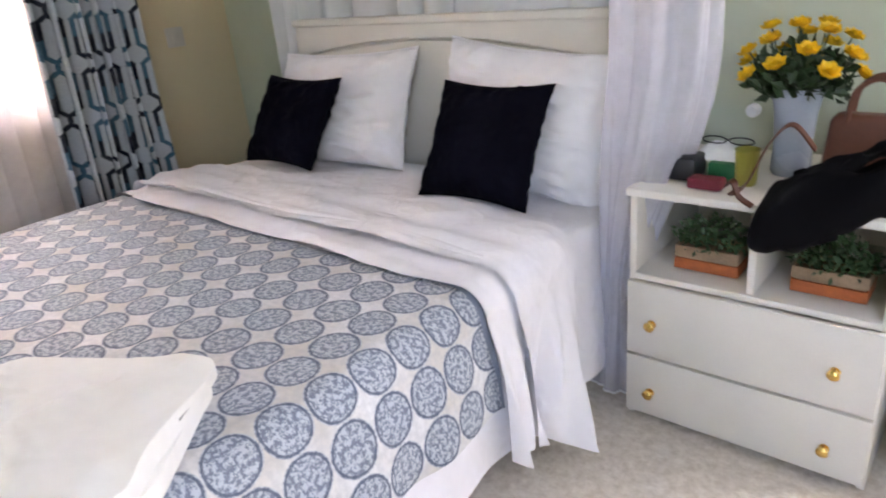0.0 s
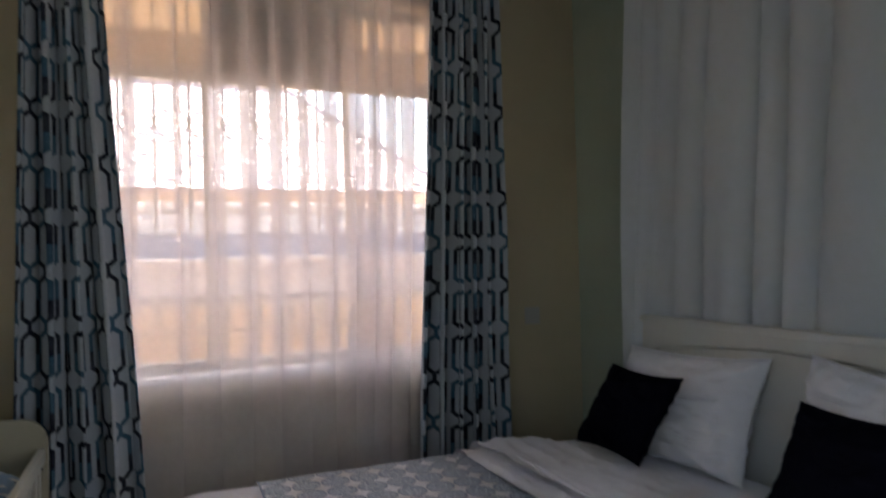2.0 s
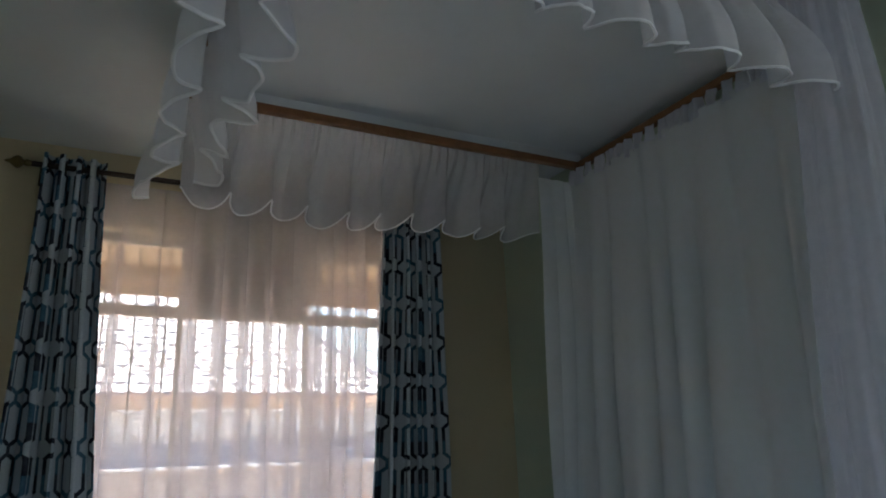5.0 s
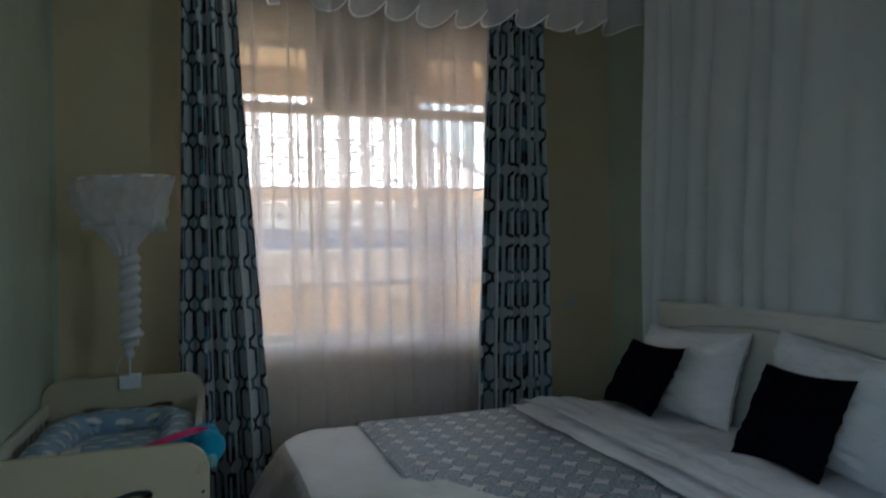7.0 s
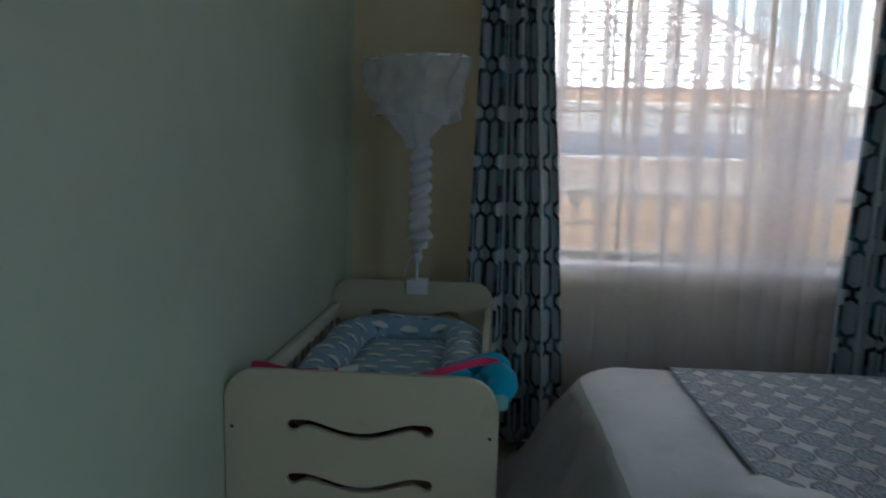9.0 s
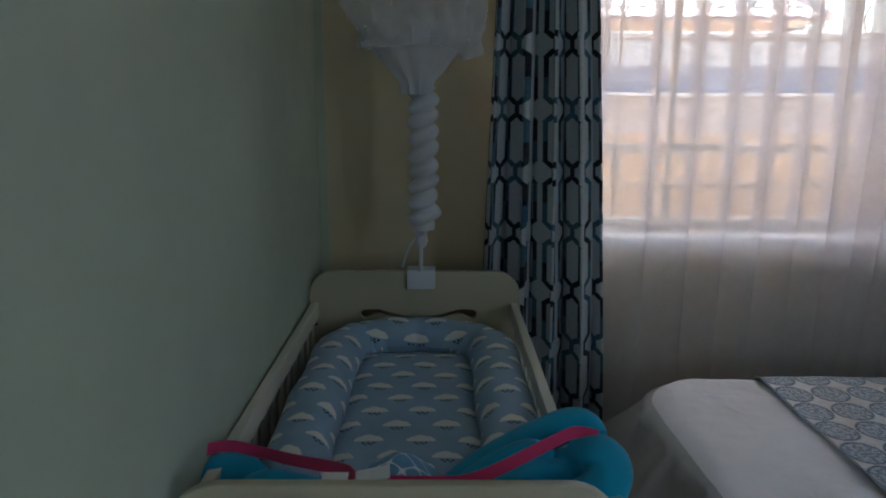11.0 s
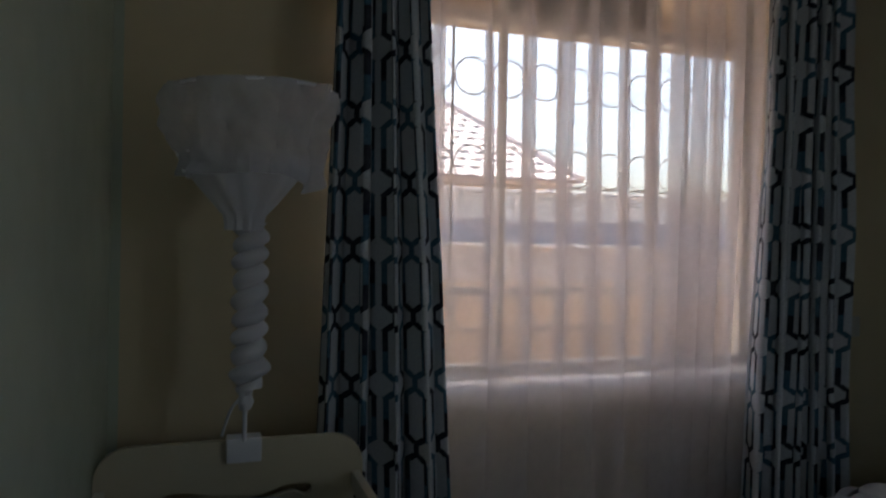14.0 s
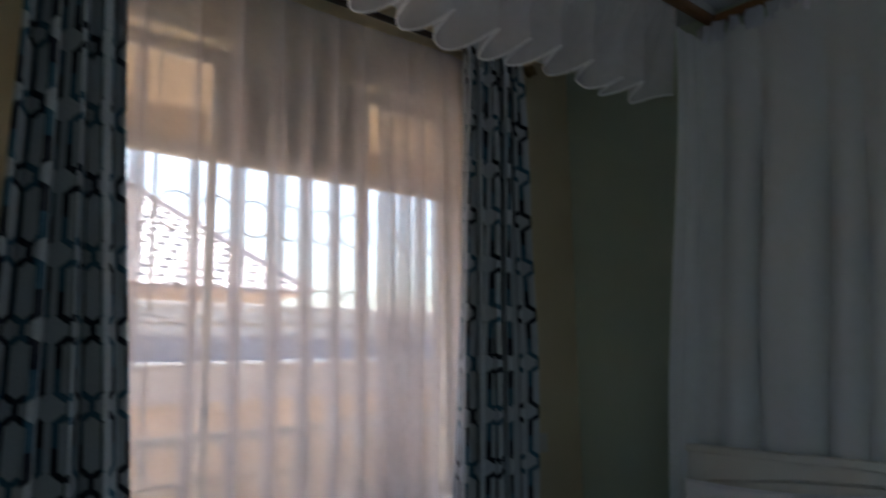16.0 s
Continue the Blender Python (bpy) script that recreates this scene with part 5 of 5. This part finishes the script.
def bumper(u, v):
    i = min(count, round(u * count))
    d = (cen[min(i + 1, count)] - cen[max(i - 1, 0)]).normalized()
    side = Vector((d.y, -d.x, 0))
    a = v * math.tau
    r = 0.072 * (1 + 0.05 * nz(u * 14, a) + 0.04 * math.sin(u * 60)) * (1 - 0.10 * (math.exp(-((u - 0.35) / 0.012) ** 2) + math.exp(-((u - 0.65) / 0.012) ** 2)))
    r *= sm(-0.02, 0.05, u) * sm(1.02, 0.95, u)
    return cen[i] + side * (r * math.cos(a)) + Vector((0, 0, 0.612 + 0.92 * r * math.sin(a) + 0.01 * nz(cen[i].x * 5, cen[i].y * 5)))


def bumper_uv(u, v):
    i = min(count, round(u * count))
    d = (cen[min(i + 1, count)] - cen[max(i - 1, 0)]).normalized()
    side = Vector((d.y, -d.x, 0))
    q = cen[i] + side * (0.072 * (math.pi / 2 - v * math.tau) * 1.0)
    return (q.y + 0.03, -q.x + 0.02)


part("bumper", grid(count, 24, bumper, bumper_uv), M_CLOUD, nest, "thick padded roll")

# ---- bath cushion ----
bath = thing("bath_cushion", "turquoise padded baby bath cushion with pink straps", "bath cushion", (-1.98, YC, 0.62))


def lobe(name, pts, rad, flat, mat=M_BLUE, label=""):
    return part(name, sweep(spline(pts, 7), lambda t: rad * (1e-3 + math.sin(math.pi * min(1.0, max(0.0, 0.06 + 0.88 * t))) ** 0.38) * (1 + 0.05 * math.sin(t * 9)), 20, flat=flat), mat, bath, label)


# petal and strap points lie along view rays, shaped to fit the camera's view
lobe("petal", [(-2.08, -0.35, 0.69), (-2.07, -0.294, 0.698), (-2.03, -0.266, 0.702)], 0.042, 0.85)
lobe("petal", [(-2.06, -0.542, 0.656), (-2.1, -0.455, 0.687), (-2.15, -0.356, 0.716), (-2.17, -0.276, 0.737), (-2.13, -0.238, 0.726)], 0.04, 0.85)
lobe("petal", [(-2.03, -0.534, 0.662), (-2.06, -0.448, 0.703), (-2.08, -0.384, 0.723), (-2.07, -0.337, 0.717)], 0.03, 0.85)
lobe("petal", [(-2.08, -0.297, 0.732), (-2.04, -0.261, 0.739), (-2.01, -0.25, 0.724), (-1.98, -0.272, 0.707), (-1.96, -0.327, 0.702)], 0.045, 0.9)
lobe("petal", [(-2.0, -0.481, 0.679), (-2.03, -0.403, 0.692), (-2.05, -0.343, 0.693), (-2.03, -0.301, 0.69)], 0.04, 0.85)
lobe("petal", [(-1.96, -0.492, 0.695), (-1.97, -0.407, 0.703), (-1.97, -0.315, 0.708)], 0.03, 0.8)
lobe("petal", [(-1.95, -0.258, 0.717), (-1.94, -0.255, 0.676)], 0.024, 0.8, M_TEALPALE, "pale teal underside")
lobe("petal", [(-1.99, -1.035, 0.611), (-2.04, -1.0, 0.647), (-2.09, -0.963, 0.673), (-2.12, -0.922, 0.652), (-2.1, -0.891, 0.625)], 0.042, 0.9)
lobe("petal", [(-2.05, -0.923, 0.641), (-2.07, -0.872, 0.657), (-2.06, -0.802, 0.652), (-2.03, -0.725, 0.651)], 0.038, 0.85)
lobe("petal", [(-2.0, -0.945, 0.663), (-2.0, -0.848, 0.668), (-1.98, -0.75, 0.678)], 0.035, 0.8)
part("liner", grid(24, 16, lambda u, v: (-2.09 + 0.14 * v, -0.682 + 0.125 * u, 0.688 + 0.06 * math.sin(math.pi * u) * (0.5 + 0.5 * math.sin(math.pi * v)))), M_LATTICE, bath, "pale blue liner with white lattice print")
part("strap", ribbon(spline([(-2.0, -0.991, 0.711), (-2.04, -1.003, 0.718), (-2.08, -0.987, 0.725), (-2.12, -0.95, 0.714), (-2.12, -0.89, 0.7), (-2.06, -0.814, 0.718), (-2.0, -0.745, 0.741), (-1.95, -0.703, 0.761), (-1.91, -0.683, 0.772)], 6), 0.021, 0.003, (-0.55, 0.0, 0.83)), M_PINK, bath, "pink webbing strap")
part("strap", ribbon(spline([(-1.91, -0.639, 0.766), (-1.91, -0.572, 0.764), (-1.93, -0.506, 0.755), (-1.96, -0.454, 0.757), (-1.99, -0.404, 0.765), (-2.03, -0.347, 0.772), (-2.06, -0.3, 0.775), (-2.05, -0.262, 0.773)], 6), 0.021, 0.003, (-0.55, 0.0, 0.83)), M_PINK, bath, "pink webbing strap")
o = part("care_label", boxes((-0.013, 0.013, -0.028, 0.028, 0.0, 0.003)), M_LABEL, bath, "folded white care label", False)
o.location, o.rotation_euler = Vector((-1.9, -0.654, 0.783)) - bath.location, (radians(16), radians(20), radians(4))
part("seam_tab", boxes((-1.912, -1.888, -0.734, -0.694, 0.777, 0.782), bevel=0.001), M_LABEL, bath, "white seam tab", False)

# ---- crib net stand ----
TY = YC + 0.010
stn = thing("crib_net_stand", "white net twisted round a clamped stand on the crib's head", "net stand", (PX0 + 0.03, TY, 0.70))
TX = PX0 + 0.022
part("clamp", boxes((PX0 + 0.001, PX0 + 0.024, TY - 0.046, TY + 0.046, 0.752, 0.818), (PX0 - 0.034, PX0 + 0.001, TY - 0.046, TY + 0.046, 0.807, 0.818), bevel=0.004), M_PLASTIC, stn, "white plastic clamp")
part("rod", sweep([(TX, TY, 0.81), (TX + 0.01, TY, 1.38), (TX + 0.06, TY, 1.50)], 0.006, 10), M_PLASTIC, stn, "thin white metal rod")


def twist(u, v):
    z = 0.955 + 0.44 * v
    a = u * math.tau
    ph = a - math.tau * z / 0.050 + 0.4 * math.sin(z * 31)
    grow = 0.85 + 0.25 * sm(0.0, 0.2, v) + 0.32 * math.exp(-((v - 0.10) / 0.05) ** 2)
    r = (0.021 + 0.023 * abs(math.cos(ph / 2)) ** 0.55) * grow
    c = 0.003 * math.cos(math.tau * z / 0.13)
    return (TX + 0.008 + c + r * math.cos(a), TY + 0.008 + 0.002 * math.sin(math.tau * z / 0.11) + r * math.sin(a), z)


part("twisted_net", grid(40, 150, twist, wrap=True), M_CRIBNET, stn, "white net wound into a rope")
part("knot", lathe([(0.0, -0.045), (0.014, -0.04), (0.021, -0.02), (0.016, 0.0), (0.023, 0.015), (0.017, 0.04), (0.0, 0.05)], 18, (TX + 0.004, TY, 0.935), lambda a, v: 1 + 0.18 * math.sin(3 * a + 9 * v)), M_CRIBNET, stn, "knotted net end")
part("tail", ribbon(spline([(TX, TY - 0.01, 0.93), (TX + 0.01, TY - 0.035, 0.90), (TX + 0.01, TY - 0.05, 0.86), (TX + 0.012, TY - 0.058, 0.83)], 5), 0.016, 0.003, (1, 0.3, 0)), M_CRIBNET, stn, "loose net tail")


def funnel(u, v):
    a = u * math.tau
    z = 1.375 + 0.185 * v
    r = 0.046 + 0.125 * max(0.0, (v - 0.18) / 0.82) ** 0.9 + 0.006 * math.sin(11 * a + 2 * v) + 0.012 * v * nz(math.cos(a) * 2, math.sin(a) * 2, v * 2)
    return (TX + 0.02 + 0.05 * v + r * math.cos(a), TY - 0.01 + r * math.sin(a), z)


part("funnel", grid(44, 10, funnel, wrap=True), M_CRIBNET, stn, "gathered neck of the net")


def crown(u, v):
    a = u * math.tau
    z = 1.725 - 0.215 * v
    r = 0.205 - 0.035 * v + 0.010 * math.sin(9 * a + 3 * v) + 0.030 * nz(math.cos(a) * 3, math.sin(a) * 3, v * 3) + 0.014 * nz(math.cos(a) * 8, math.sin(a) * 8, v * 6)
    sag = -0.05 * math.exp(-((a - 0.9) / 0.35) ** 2) * v + 0.03 * math.exp(-((a - 3.6) / 0.7) ** 2) * v
    return (TX + 0.10 + r * math.cos(a), TY + r * math.sin(a), z + sag + 0.012 * math.sin(a - 0.6))


part("crown_net", grid(90, 16, crown, wrap=True), M_CRIBNETTHIN, stn, "crumpled ring of net")
part("crown_top", grid(60, 8, lambda u, v: (TX + 0.10 + 0.203 * v * math.cos(u * math.tau), TY + 0.203 * v * math.sin(u * math.tau), 1.722 + 0.010 * nz(v * 4 * math.cos(u * math.tau), v * 4 * math.sin(u * math.tau)) + 0.012 * v * math.sin(u * math.tau - 0.6)), wrap=True), M_CRIBNETTHIN, stn, "thin net top")
part("crown_base", grid(60, 8, lambda u, v: (TX + 0.07 + 0.03 * v + (0.10 + 0.068 * v) * math.cos(u * math.tau), TY + (0.10 + 0.068 * v) * math.sin(u * math.tau), 1.535 - 0.02 * v + 0.012 * math.sin(7 * u * math.tau)), wrap=True), M_CRIBNET, stn, "gathered net underside")
ringc = [(TX + 0.10 + 0.2 * math.cos(k * math.tau / 40), TY + 0.2 * math.sin(k * math.tau / 40), 1.722 + 0.012 * math.sin(k * math.tau / 40 - 0.6)) for k in range(40)]
part("hoop", sweep(ringc, 0.005, 6, closed=True), M_PLASTIC, stn, "white hoop")
o = thing("speaker_box", "low black box on the floor under the curtain", "box", (-3.15, -0.1, 0.0))
part("box_body", boxes((-3.10, -2.98, -0.16, 0.02, 0.0, 0.11), bevel=0.008), M_BLACK, o)
